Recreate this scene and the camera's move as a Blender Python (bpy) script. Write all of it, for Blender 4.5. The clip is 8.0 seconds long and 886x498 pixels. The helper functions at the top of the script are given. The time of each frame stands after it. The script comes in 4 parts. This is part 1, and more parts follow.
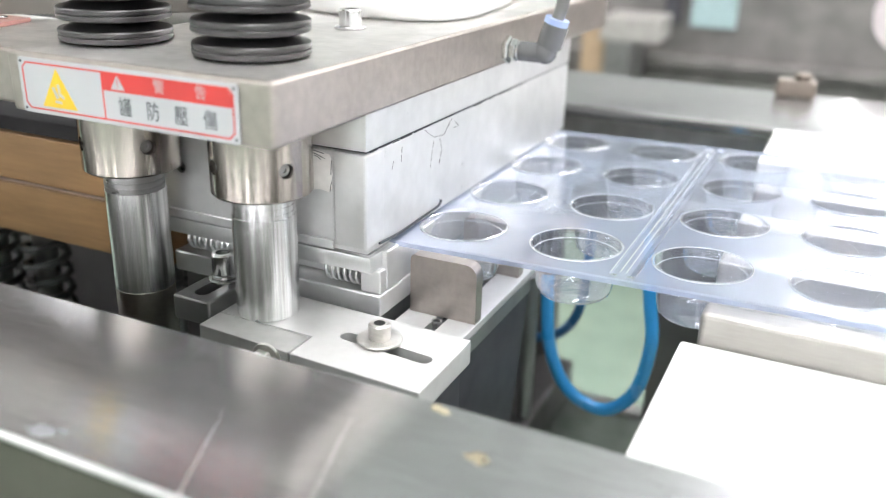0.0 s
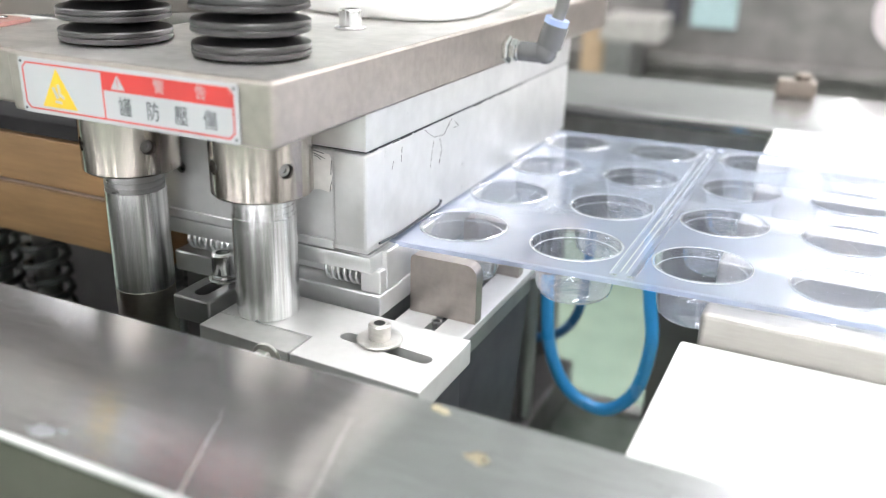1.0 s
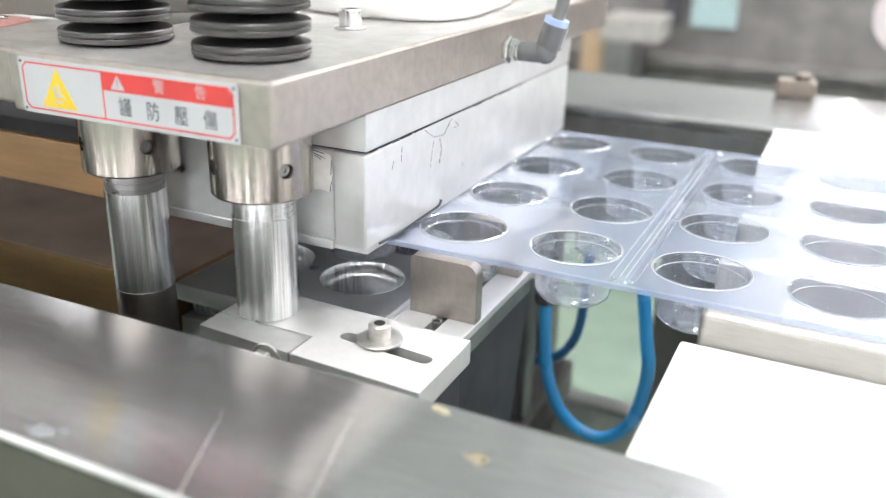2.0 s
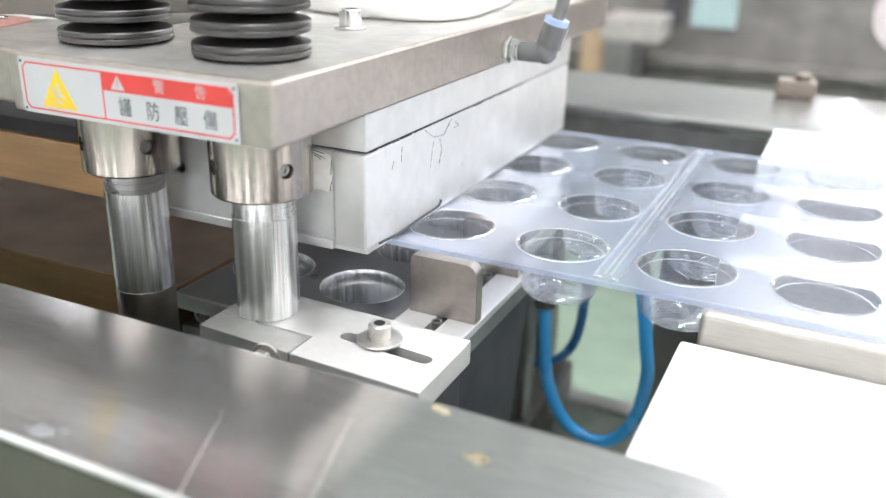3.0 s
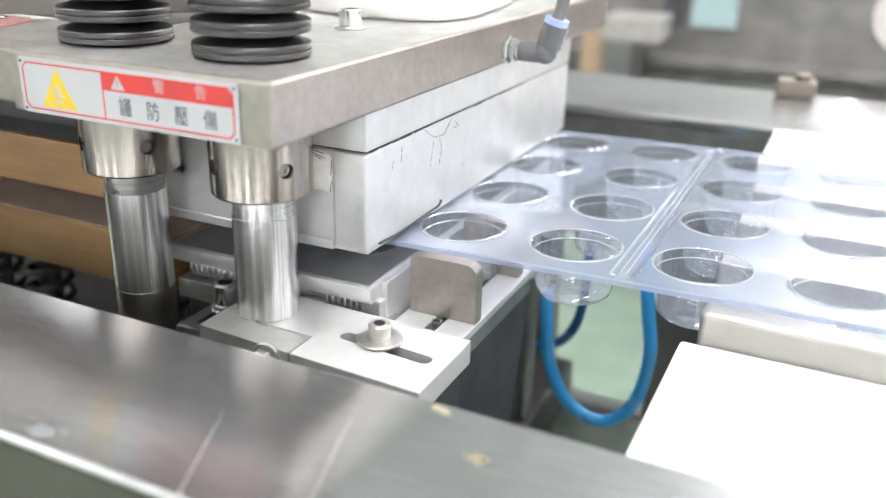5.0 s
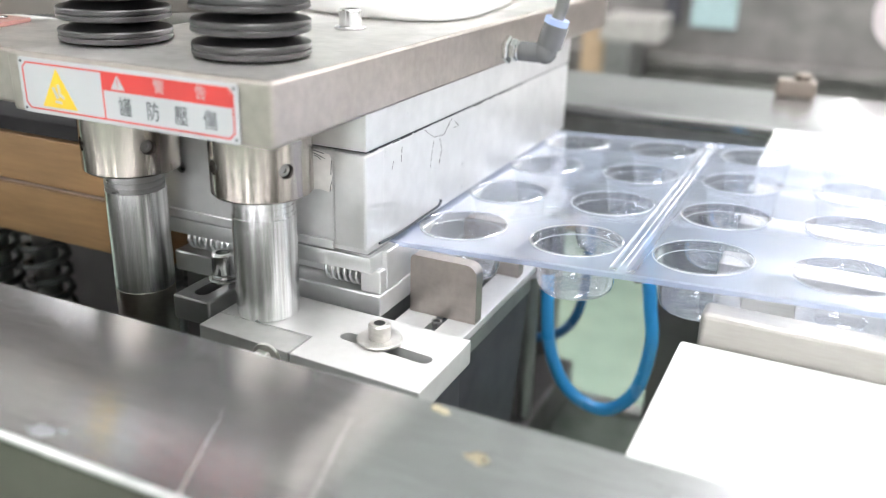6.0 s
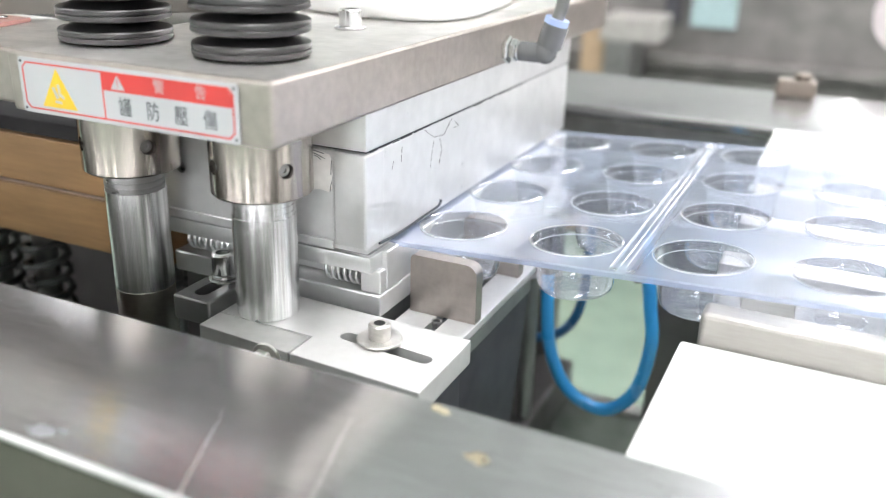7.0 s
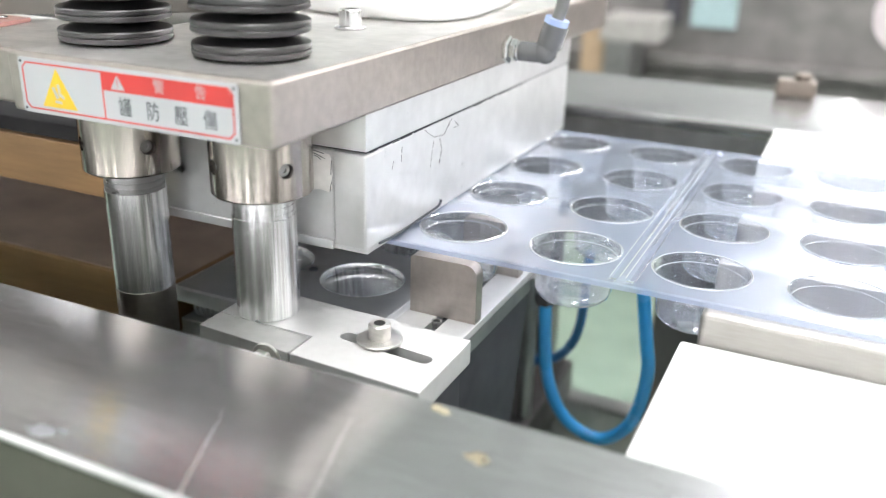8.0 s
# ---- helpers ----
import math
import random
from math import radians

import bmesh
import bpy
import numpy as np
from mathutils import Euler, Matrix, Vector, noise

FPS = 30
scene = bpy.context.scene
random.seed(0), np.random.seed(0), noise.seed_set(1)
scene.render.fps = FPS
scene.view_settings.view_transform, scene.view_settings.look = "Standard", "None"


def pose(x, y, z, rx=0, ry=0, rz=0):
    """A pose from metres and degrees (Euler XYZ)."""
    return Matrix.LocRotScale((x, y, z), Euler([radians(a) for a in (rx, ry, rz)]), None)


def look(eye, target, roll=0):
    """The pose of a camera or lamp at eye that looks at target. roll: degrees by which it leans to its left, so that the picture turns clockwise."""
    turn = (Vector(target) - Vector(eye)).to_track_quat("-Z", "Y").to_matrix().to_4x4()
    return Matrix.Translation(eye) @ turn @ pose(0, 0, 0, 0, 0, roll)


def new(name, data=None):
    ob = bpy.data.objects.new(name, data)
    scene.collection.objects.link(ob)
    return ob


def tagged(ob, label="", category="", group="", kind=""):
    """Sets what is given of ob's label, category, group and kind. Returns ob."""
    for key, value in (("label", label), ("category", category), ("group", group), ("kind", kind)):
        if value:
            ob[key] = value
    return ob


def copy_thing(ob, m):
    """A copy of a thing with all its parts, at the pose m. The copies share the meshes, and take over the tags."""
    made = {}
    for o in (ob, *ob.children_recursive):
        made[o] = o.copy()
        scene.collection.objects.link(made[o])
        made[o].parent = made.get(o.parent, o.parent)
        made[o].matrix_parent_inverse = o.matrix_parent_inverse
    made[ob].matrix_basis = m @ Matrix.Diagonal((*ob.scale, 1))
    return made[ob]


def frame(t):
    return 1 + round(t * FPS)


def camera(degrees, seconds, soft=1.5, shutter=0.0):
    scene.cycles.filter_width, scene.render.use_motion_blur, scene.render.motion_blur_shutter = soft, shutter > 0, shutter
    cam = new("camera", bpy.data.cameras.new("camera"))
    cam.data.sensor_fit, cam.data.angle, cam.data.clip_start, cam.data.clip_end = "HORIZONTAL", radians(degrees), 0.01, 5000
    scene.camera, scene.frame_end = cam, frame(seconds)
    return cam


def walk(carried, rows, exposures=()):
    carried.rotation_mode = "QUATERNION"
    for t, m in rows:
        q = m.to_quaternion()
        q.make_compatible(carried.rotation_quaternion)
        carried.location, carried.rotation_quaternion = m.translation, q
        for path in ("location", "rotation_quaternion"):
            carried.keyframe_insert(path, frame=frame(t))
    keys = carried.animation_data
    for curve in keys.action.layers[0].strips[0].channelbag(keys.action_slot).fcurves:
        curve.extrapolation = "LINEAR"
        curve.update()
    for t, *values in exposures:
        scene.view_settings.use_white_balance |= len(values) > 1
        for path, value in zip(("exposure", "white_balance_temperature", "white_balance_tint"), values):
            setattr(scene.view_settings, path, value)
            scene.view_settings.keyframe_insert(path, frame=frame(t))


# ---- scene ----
# The camera stands still beside the machine, 1.1 m above the floor.
EYE = Vector((0.0, 0.0, 1.1))
YAW, PITCH, ROLL = radians(-24.92), radians(21.49), 1.553
AIM = EYE + Vector((math.sin(YAW) * math.cos(PITCH), math.cos(YAW) * math.cos(PITCH), -math.sin(PITCH)))
cam = camera(54.05, 8.0, soft=1.1, shutter=0.5)
cam.data.dof.use_dof = True
cam.data.dof.focus_distance = 0.47
cam.data.dof.aperture_fstop = 5.0
walk(cam, [(0.0, look(EYE, AIM, ROLL)), (8.0, look(EYE, AIM, ROLL))], exposures=[(0.0, 1.0), (8.0, 1.0)])

# heights
Z_FILM = 0.923      # forming level, underside of the upper mould
Z_PAD = 0.891       # top of the clamping pad
Z_STRIP = 0.877     # top of the support strip
Z_RAIL = 0.925      # top of the frame rails
LAMP_X = (-5.2, -2.5, 0.2, 2.9, 5.6)
# Rows at negative y are unseen lamps, added as low front fill light.
LAMP_Y = (-10.4, -8.6, -6.9, -5.2, 0.0, 2.6, 5.2, 7.8, 10.4)

# ---- world ----
world = bpy.data.worlds.new("world")
scene.world = world
world.use_nodes = True
world.node_tree.nodes["Background"].inputs[0].default_value = (0.85, 0.9, 1.0, 1)
world.node_tree.nodes["Background"].inputs[1].default_value = 0.3


# ---- materials ----
def material(name, colour, rough=0.5, metal=0.0, vary=0.12, scale=40.0, bump=0.0, stretch=(1, 1, 1), stain=0.0, rough_vary=0.1, coat=0.0, brushed=0.0, turn=0.0, uv=False, spots=0.0):
    """A surface with fine grain, broad blotches and relief, in object space."""
    m = bpy.data.materials.new(name)
    m.use_nodes = True
    t = m.node_tree
    b = t.nodes["Principled BSDF"]
    b.inputs["Roughness"].default_value = rough
    b.inputs["Metallic"].default_value = metal
    b.inputs["Coat Weight"].default_value = coat
    b.inputs["Anisotropic"].default_value = brushed
    b.inputs["Anisotropic Rotation"].default_value = turn
    if uv:
        tan = t.nodes.new("ShaderNodeTangent")
        tan.direction_type = "UV_MAP"
        t.links.new(tan.outputs[0], b.inputs["Tangent"])
    co = t.nodes.new("ShaderNodeTexCoord")
    mp = t.nodes.new("ShaderNodeMapping")
    mp.inputs["Scale"].default_value = stretch
    t.links.new(co.outputs["Object"], mp.inputs[0])
    fine = t.nodes.new("ShaderNodeTexNoise")
    fine.inputs["Scale"].default_value = scale
    fine.inputs["Detail"].default_value = 6
    t.links.new(mp.outputs[0], fine.inputs[0])
    broad = t.nodes.new("ShaderNodeTexNoise")
    broad.inputs["Scale"].default_value = 9.0
    broad.inputs["Detail"].default_value = 5
    t.links.new(co.outputs["Object"], broad.inputs[0])
    ramp = t.nodes.new("ShaderNodeMapRange")
    ramp.inputs[1].default_value, ramp.inputs[2].default_value = 0.3, 0.7
    ramp.inputs[3].default_value, ramp.inputs[4].default_value = 1 - vary, 1 + vary
    t.links.new(fine.outputs[0], ramp.inputs[0])
    blot = t.nodes.new("ShaderNodeMapRange")
    blot.inputs[1].default_value, blot.inputs[2].default_value = 0.35, 0.7
    blot.inputs[3].default_value, blot.inputs[4].default_value = 1.0, 1.0 - stain
    t.links.new(broad.outputs[0], blot.inputs[0])
    mul = t.nodes.new("ShaderNodeMath")
    mul.operation = "MULTIPLY"
    t.links.new(ramp.outputs[0], mul.inputs[0])
    t.links.new(blot.outputs[0], mul.inputs[1])
    if spots:
        mark = t.nodes.new("ShaderNodeTexNoise")
        mark.inputs["Scale"].default_value = 55.0
        mark.inputs["Detail"].default_value = 9
        mark.inputs["Roughness"].default_value = 0.75
        mm = t.nodes.new("ShaderNodeMapping")
        mm.inputs["Scale"].default_value = (1.0, 0.6, 0.6)
        mm.inputs["Rotation"].default_value = (0.5, 0.9, 0.4)
        t.links.new(co.outputs["Object"], mm.inputs[0])
        t.links.new(mm.outputs[0], mark.inputs[0])
        pick = t.nodes.new("ShaderNodeMapRange")
        pick.inputs[1].default_value, pick.inputs[2].default_value = 0.62, 0.72
        pick.inputs[3].default_value, pick.inputs[4].default_value = 1.0, 1.0 - spots
        t.links.new(mark.outputs[0], pick.inputs[0])
        both = t.nodes.new("ShaderNodeMath")
        both.operation = "MULTIPLY"
        t.links.new(mul.outputs[0], both.inputs[0])
        t.links.new(pick.outputs[0], both.inputs[1])
        mul = both
    mix = t.nodes.new("ShaderNodeVectorMath")
    mix.operation = "SCALE"
    mix.inputs[0].default_value = colour
    t.links.new(mul.outputs[0], mix.inputs["Scale"])
    t.links.new(mix.outputs[0], b.inputs["Base Color"])
    rr = t.nodes.new("ShaderNodeMapRange")
    rr.inputs[1].default_value, rr.inputs[2].default_value = 0.3, 0.7
    rr.inputs[3].default_value, rr.inputs[4].default_value = max(0.02, rough - rough_vary), min(1, rough + rough_vary)
    t.links.new(broad.outputs[0], rr.inputs[0])
    t.links.new(rr.outputs[0], b.inputs["Roughness"])
    if bump:
        bp = t.nodes.new("ShaderNodeBump")
        bp.inputs["Strength"].default_value = bump
        bp.inputs["Distance"].default_value = 0.001
        t.links.new(fine.outputs[0], bp.inputs["Height"])
        t.links.new(bp.outputs[0], b.inputs["Normal"])
    return m


def film_material(name, haze_share, rough=0.14, tint=(0.67, 0.745, 0.98), clearness=(0.9, 0.93, 0.985), skin_range=(0.08, 0.85)):
    """Thin clear PVC: see-through, with a bluish haze and a glossy skin."""
    m = bpy.data.materials.new(name)
    m.use_nodes = True
    t = m.node_tree
    t.nodes.clear()
    out = t.nodes.new("ShaderNodeOutputMaterial")
    clear = t.nodes.new("ShaderNodeBsdfTransparent")
    clear.inputs[0].default_value = (*clearness, 1)
    haze = t.nodes.new("ShaderNodeBsdfDiffuse")
    haze.inputs[0].default_value = (*tint, 1)
    through_haze = t.nodes.new("ShaderNodeBsdfTranslucent")
    through_haze.inputs[0].default_value = (*tint, 1)
    both = t.nodes.new("ShaderNodeMixShader")
    t.links.new(haze.outputs[0], both.inputs[1])
    t.links.new(through_haze.outputs[0], both.inputs[2])
    gloss = t.nodes.new("ShaderNodeBsdfGlossy")
    gloss.inputs["Roughness"].default_value = rough
    wave = t.nodes.new("ShaderNodeTexNoise")
    wave.inputs["Scale"].default_value = 22.0
    wave.inputs["Detail"].default_value = 1.5
    bp = t.nodes.new("ShaderNodeBump")
    bp.inputs["Strength"].default_value = 0.35
    bp.inputs["Distance"].default_value = 0.006
    co = t.nodes.new("ShaderNodeTexCoord")
    t.links.new(co.outputs["Object"], wave.inputs[0])
    t.links.new(wave.outputs[0], bp.inputs["Height"])
    t.links.new(bp.outputs[0], gloss.inputs["Normal"])
    body = t.nodes.new("ShaderNodeMixShader")
    body.inputs[0].default_value = haze_share
    t.links.new(clear.outputs[0], body.inputs[1])
    t.links.new(both.outputs[0], body.inputs[2])
    lw = t.nodes.new("ShaderNodeLayerWeight")
    lw.inputs[0].default_value = 0.5
    pw = t.nodes.new("ShaderNodeMath")
    pw.operation = "POWER"
    pw.inputs[1].default_value = 2.6
    t.links.new(lw.outputs["Facing"], pw.inputs[0])
    mr = t.nodes.new("ShaderNodeMapRange")
    mr.inputs[3].default_value, mr.inputs[4].default_value = skin_range
    t.links.new(pw.outputs[0], mr.inputs[0])
    skin = t.nodes.new("ShaderNodeMixShader")
    t.links.new(mr.outputs[0], skin.inputs[0])
    t.links.new(body.outputs[0], skin.inputs[1])
    t.links.new(gloss.outputs[0], skin.inputs[2])
    t.links.new(skin.outputs[0], out.inputs[0])
    return m


def glow(name, colour, strength):
    m = bpy.data.materials.new(name)
    m.use_nodes = True
    b = m.node_tree.nodes["Principled BSDF"]
    b.inputs["Base Color"].default_value = (*colour, 1)
    b.inputs["Emission Color"].default_value = (*colour, 1)
    b.inputs["Emission Strength"].default_value = strength
    return m


STEEL = material("brushed_steel", (0.62, 0.60, 0.575), 0.34, 1.0, 0.05, 60, 0.05, (1, 12, 12), 0.10)
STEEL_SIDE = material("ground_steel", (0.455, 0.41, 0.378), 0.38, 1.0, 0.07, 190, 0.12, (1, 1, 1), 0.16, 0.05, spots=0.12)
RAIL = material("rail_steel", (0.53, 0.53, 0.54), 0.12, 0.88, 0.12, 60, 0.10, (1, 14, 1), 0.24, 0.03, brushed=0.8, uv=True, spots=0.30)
# Pale steel for the reflected streaks drawn on the front rail.
STREAK = material("streak_steel", (0.66, 0.645, 0.625), 0.30, 0.8, 0.3, 300, 0.1)
FILLER = material("chipped_filler", (0.88, 0.86, 0.84), 0.5, 0.0, 0.05, 220, 0.3, (1, 1, 1), 0.05, spots=0.25)
HAIRLINE = material("dirty_hairline", (0.25, 0.245, 0.24), 0.6, 0.3, 0.3, 300, 0.05)
PAD = material("satin_steel", (0.60, 0.595, 0.59), 0.55, 0.45, 0.03, 160, 0.03, (1, 1, 1), 0.05)
CHROME = material("polished_steel", (0.72, 0.72, 0.72), 0.2, 1.0, 0.06, 160, 0.35, (1, 1, 0.02), 0.06, 0.06)
BAR = material("bar_steel", (0.37, 0.355, 0.335), 0.45, 0.7, 0.06, 80, 0.08, (1, 8, 8), 0.12, spots=0.1)
# Rail side face: darker and duller than the rail top.
RAIL_SIDE = material("rail_side_dull", (0.10, 0.10, 0.082), 0.55, 0.0, 0.06, 40, 0.05, (1, 1, 1), 0.2)
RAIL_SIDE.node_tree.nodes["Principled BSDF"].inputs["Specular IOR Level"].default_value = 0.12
# Near-black without sheen, painting in the shade between press plate and heater.
COVER_SHADE = material("cover_shade_black", (0.035, 0.034, 0.036), 0.8, 0.0, 0.1, 40)
COVER_SHADE.node_tree.nodes["Principled BSDF"].inputs["Specular IOR Level"].default_value = 0.1
EDGE = material("worn_edge_steel", (0.58, 0.58, 0.58), 0.4, 0.7, 0.12, 120, 0.1, (1, 1, 1), 0.25)
POST = material("ground_post_steel", (0.86, 0.86, 0.865), 0.25, 1.0, 0.36, 300, 0.2, (1, 1, 0.004), 0.04, 0.04, brushed=0.85, turn=0.25)
COLLAR = material("turned_steel", (0.41, 0.37, 0.34), 0.20, 1.0, 0.10, 200, 0.10, (1, 1, 0.006), 0.05, 0.04, brushed=0.85, turn=0.25)
ALU = material("cast_aluminium", (0.78, 0.78, 0.785), 0.38, 0.75, 0.06, 70, 0.12, (1, 1, 1), 0.18, 0.08, spots=0.5)
SPRING = material("black_steel", (0.085, 0.082, 0.083), 0.34, 0.85, 0.2, 90, 0.1)
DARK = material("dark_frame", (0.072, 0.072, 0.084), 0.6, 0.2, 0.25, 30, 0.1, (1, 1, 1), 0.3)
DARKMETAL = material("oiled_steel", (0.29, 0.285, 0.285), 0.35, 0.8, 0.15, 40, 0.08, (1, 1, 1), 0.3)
TAN = material("brown_laminate", (0.31, 0.185, 0.085), 0.5, 0.0, 0.12, 30, 0.06, (1, 1, 8), 0.25)
CAVITY = material("cavity_steel", (0.82, 0.82, 0.83), 0.14, 0.85, 0.6, 380, 1.0, (1, 1, 0.004), 0.0, 0.03)
# Shade and reflection of the upper mould's underside are put into this darker aluminium.
MOULD_TOP = material("darkened_aluminium", (0.42, 0.42, 0.425), 0.42, 0.62, 0.08, 45, 0.06, (1, 1, 1), 0.2)
# Same blue hose plastic, with the shade behind the loop put into its colour.
HOSE_SHADED = material("shaded_blue_polyurethane", (0.02, 0.10, 0.24), 0.3)
TAN_TOP = material("heater_face", (0.52, 0.39, 0.32), 0.35, 0.3, 0.15, 30, 0.05, (1, 1, 1), 0.3)
HOSE = material("blue_polyurethane", (0.045, 0.36, 0.78), 0.25, 0.0, 0.05, 30, 0.0, (1, 1, 1), 0.1, coat=0.3)
WHITE = material("white_plastic", (0.82, 0.82, 0.81), 0.35, 0.0, 0.02, 40, 0.02, (1, 1, 1), 0.04)
ELBOW = material("grey_black_plastic", (0.13, 0.13, 0.135), 0.22, 0.0, 0.1, 40, coat=0.4)
FRAME_PAINT = material("frame_paint", (0.10, 0.092, 0.092), 0.4, 0.3, 0.15, 30, 0.06, (1, 1, 1), 0.25)
# The top's bright reflection is put into this lighter plate steel.
PLATE_TOP = material("brightened_plate_top", (0.76, 0.74, 0.72), 0.46, 1.0, 0.10, 90, 0.06, (1, 1, 1), 0.30, 0.12, spots=0.25)
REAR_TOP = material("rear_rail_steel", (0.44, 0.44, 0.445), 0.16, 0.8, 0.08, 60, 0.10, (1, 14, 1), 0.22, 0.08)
INSERT = material("dull_insert_steel", (0.50, 0.495, 0.485), 0.5, 0.6, 0.05, 160, 0.05, (1, 1, 1), 0.15, spots=0.2)
BLACK = material("black_plastic", (0.07, 0.07, 0.075), 0.3, 0.0, 0.1, 40)
BLUE_RING = material("pale_blue_plastic", (0.42, 0.52, 0.85), 0.35)
S_WHITE = material("sign_white", (0.45, 0.46, 0.48), 0.4, 0.0, 0.02, 30, 0, (1, 1, 1), 0.04)
S_RED = material("sign_red", (0.58, 0.05, 0.045), 0.4, 0.0, 0.05, 30, 0, (1, 1, 1), 0.1)
S_YELLOW = material("sign_yellow", (0.72, 0.48, 0.03), 0.4, 0.0, 0.05, 30, 0, (1, 1, 1), 0.1)
S_BLACK = material("sign_black", (0.03, 0.035, 0.045), 0.5)
FLOOR = material("green_epoxy", (0.20, 0.265, 0.215), 0.42, 0.0, 0.06, 4, 0.02, (1, 1, 1), 0.12)
WALL = material("white_paint", (0.74, 0.735, 0.735), 0.7, 0.0, 0.05, 3, 0.05, (1, 1, 1), 0.25)
WALL_DARK = material("grey_paint", (0.56, 0.555, 0.55), 0.7, 0.0, 0.05, 3, 0.05, (1, 1, 1), 0.2)
CEILING = material("white_ceiling", (0.82, 0.82, 0.825), 0.8, 0.0, 0.03, 3)
TEAL = material("teal_board", (0.34, 0.45, 0.47), 0.5)
PINK = material("pale_pink_plastic", (0.62, 0.55, 0.57), 0.4)
PALE = material("pale_plastic", (0.35, 0.33, 0.315), 0.5)
LATCH = material("tarnished_brass", (0.20, 0.165, 0.14), 0.45, 0.5)
CARD = material("cardboard", (0.42, 0.30, 0.2), 0.8)
PVC = film_material("pvc_sheet", 0.37, 0.12, (0.68, 0.76, 1.0), (0.87, 0.91, 0.985), (0.06, 0.66))
PVC_CUP = film_material("pvc_cup", 0.11, 0.05, (0.74, 0.81, 1.0), (0.945, 0.955, 0.98), (0.16, 0.97))
PVC_RIM = film_material("pvc_rim", 0.65, 0.10, (0.92, 0.94, 0.98), skin_range=(0.2, 0.9))
CABINET = material("cabinet_paint", (0.215, 0.20, 0.195), 0.4, 0.0, 0.16, 6, 0.02, (1, 1, 2.5), 0.35)
RED = material("red_paint", (0.38, 0.20, 0.17), 0.5)
GUARD = material("beige_sheet", (0.15, 0.138, 0.124), 0.45, 0.3, 0.05, 40, 0.04, (1, 1, 1), 0.1)
GLUE = material("old_glue", (0.38, 0.33, 0.24), 0.25, 0.6)
SCUFF = material("pale_scuff", (0.30, 0.31, 0.33), 0.45, 0.5)
RIVET = material("rivet_steel", (0.08, 0.08, 0.09), 0.4, 0.6)
LAMP = glow("lamp_diffuser", (1.0, 0.985, 1.0), 11.0)


# ---- mesh helpers ----
def thing(name, origin, label, category, group="", kind=""):
    ob = new(name)
    ob.location = origin
    ob.empty_display_size = 0.02
    return tagged(ob, label, category, group, kind)


def root_of(ob):
    while ob.parent:
        ob = ob.parent
    return ob


def part(name, bm, mat, parent=None, label="", smooth=False):
    """One mesh object; its bmesh is in world space and is moved into its thing's space."""
    if parent:
        bmesh.ops.translate(bm, verts=bm.verts, vec=-root_of(parent).location)
    bmesh.ops.recalc_face_normals(bm, faces=bm.faces)
    me = bpy.data.meshes.new(name)
    bm.to_mesh(me)
    bm.free()
    me.materials.append(mat)
    if smooth:
        me.shade_smooth()
        me.set_sharp_from_angle(angle=radians(35))
    ob = new(name, me)
    if parent:
        ob.parent = parent
    if label:
        ob["label"] = label
    return ob


def box(x0, x1, y0, y1, z0, z1, bevel=0.0008, bm=None, seg=2):
    """A block with rounded edges."""
    one = bmesh.new()
    bmesh.ops.create_cube(one, size=1.0)
    for v in one.verts:
        v.co = Vector(((x0 + x1) / 2 + v.co.x * (x1 - x0), (y0 + y1) / 2 + v.co.y * (y1 - y0), (z0 + z1) / 2 + v.co.z * (z1 - z0)))
    if bevel:
        bmesh.ops.bevel(one, geom=one.edges[:], offset=bevel, segments=seg, affect="EDGES", profile=0.5)
    if bm is None:
        return one
    return join(bm, one)


def join(bm, other):
    me = bpy.data.meshes.new("tmp")
    other.to_mesh(me)
    other.free()
    bm.from_mesh(me)
    bpy.data.meshes.remove(me)
    return bm


def turned(profile, centre, seg=48, axis="Z", bm=None):
    """A turned solid: profile of (radius, height) pairs round an axis through centre."""
    one = bmesh.new()
    rings = []
    for r, h in profile:
        if r < 1e-6:
            rings.append([one.verts.new((0, 0, h))])
        else:
            rings.append([one.verts.new((r * math.cos(2 * math.pi * i / seg), r * math.sin(2 * math.pi * i / seg), h)) for i in range(seg)])
    for a, b in zip(rings, rings[1:]):
        for i in range(seg):
            j = (i + 1) % seg
            if len(a) == 1 and len(b) == 1:
                continue
            if len(a) == 1:
                one.faces.new((a[0], b[i], b[j]))
            elif len(b) == 1:
                one.faces.new((a[i], a[j], b[0]))
            else:
                one.faces.new((a[i], a[j], b[j], b[i]))
    m = {"Z": Matrix(), "X": Matrix.Rotation(radians(90), 4, "Y"), "Y": Matrix.Rotation(radians(-90), 4, "X")}[axis]
    bmesh.ops.transform(one, matrix=Matrix.Translation(centre) @ m, verts=one.verts)
    return one if bm is None else join(bm, one)


def solid(r, z0, z1, b=0.0006):
    return [(0, z0), (r - b, z0), (r, z0 + b), (r, z1 - b), (r - b, z1), (0, z1)]


def prism(points, z0, z1, bm=None, bevel=0.0):
    """An upright prism over an outline."""
    one = bmesh.new()
    low = [one.verts.new((x, y, z0)) for x, y in points]
    f = one.faces.new(low)
    up = bmesh.ops.extrude_face_region(one, geom=[f])["geom"]
    bmesh.ops.translate(one, vec=(0, 0, z1 - z0), verts=[g for g in up if isinstance(g, bmesh.types.BMVert)])
    bmesh.ops.recalc_face_normals(one, faces=one.faces)
    if bevel:
        bmesh.ops.bevel(one, geom=one.edges[:], offset=bevel, segments=2, affect="EDGES", profile=0.5)
    return one if bm is None else join(bm, one)


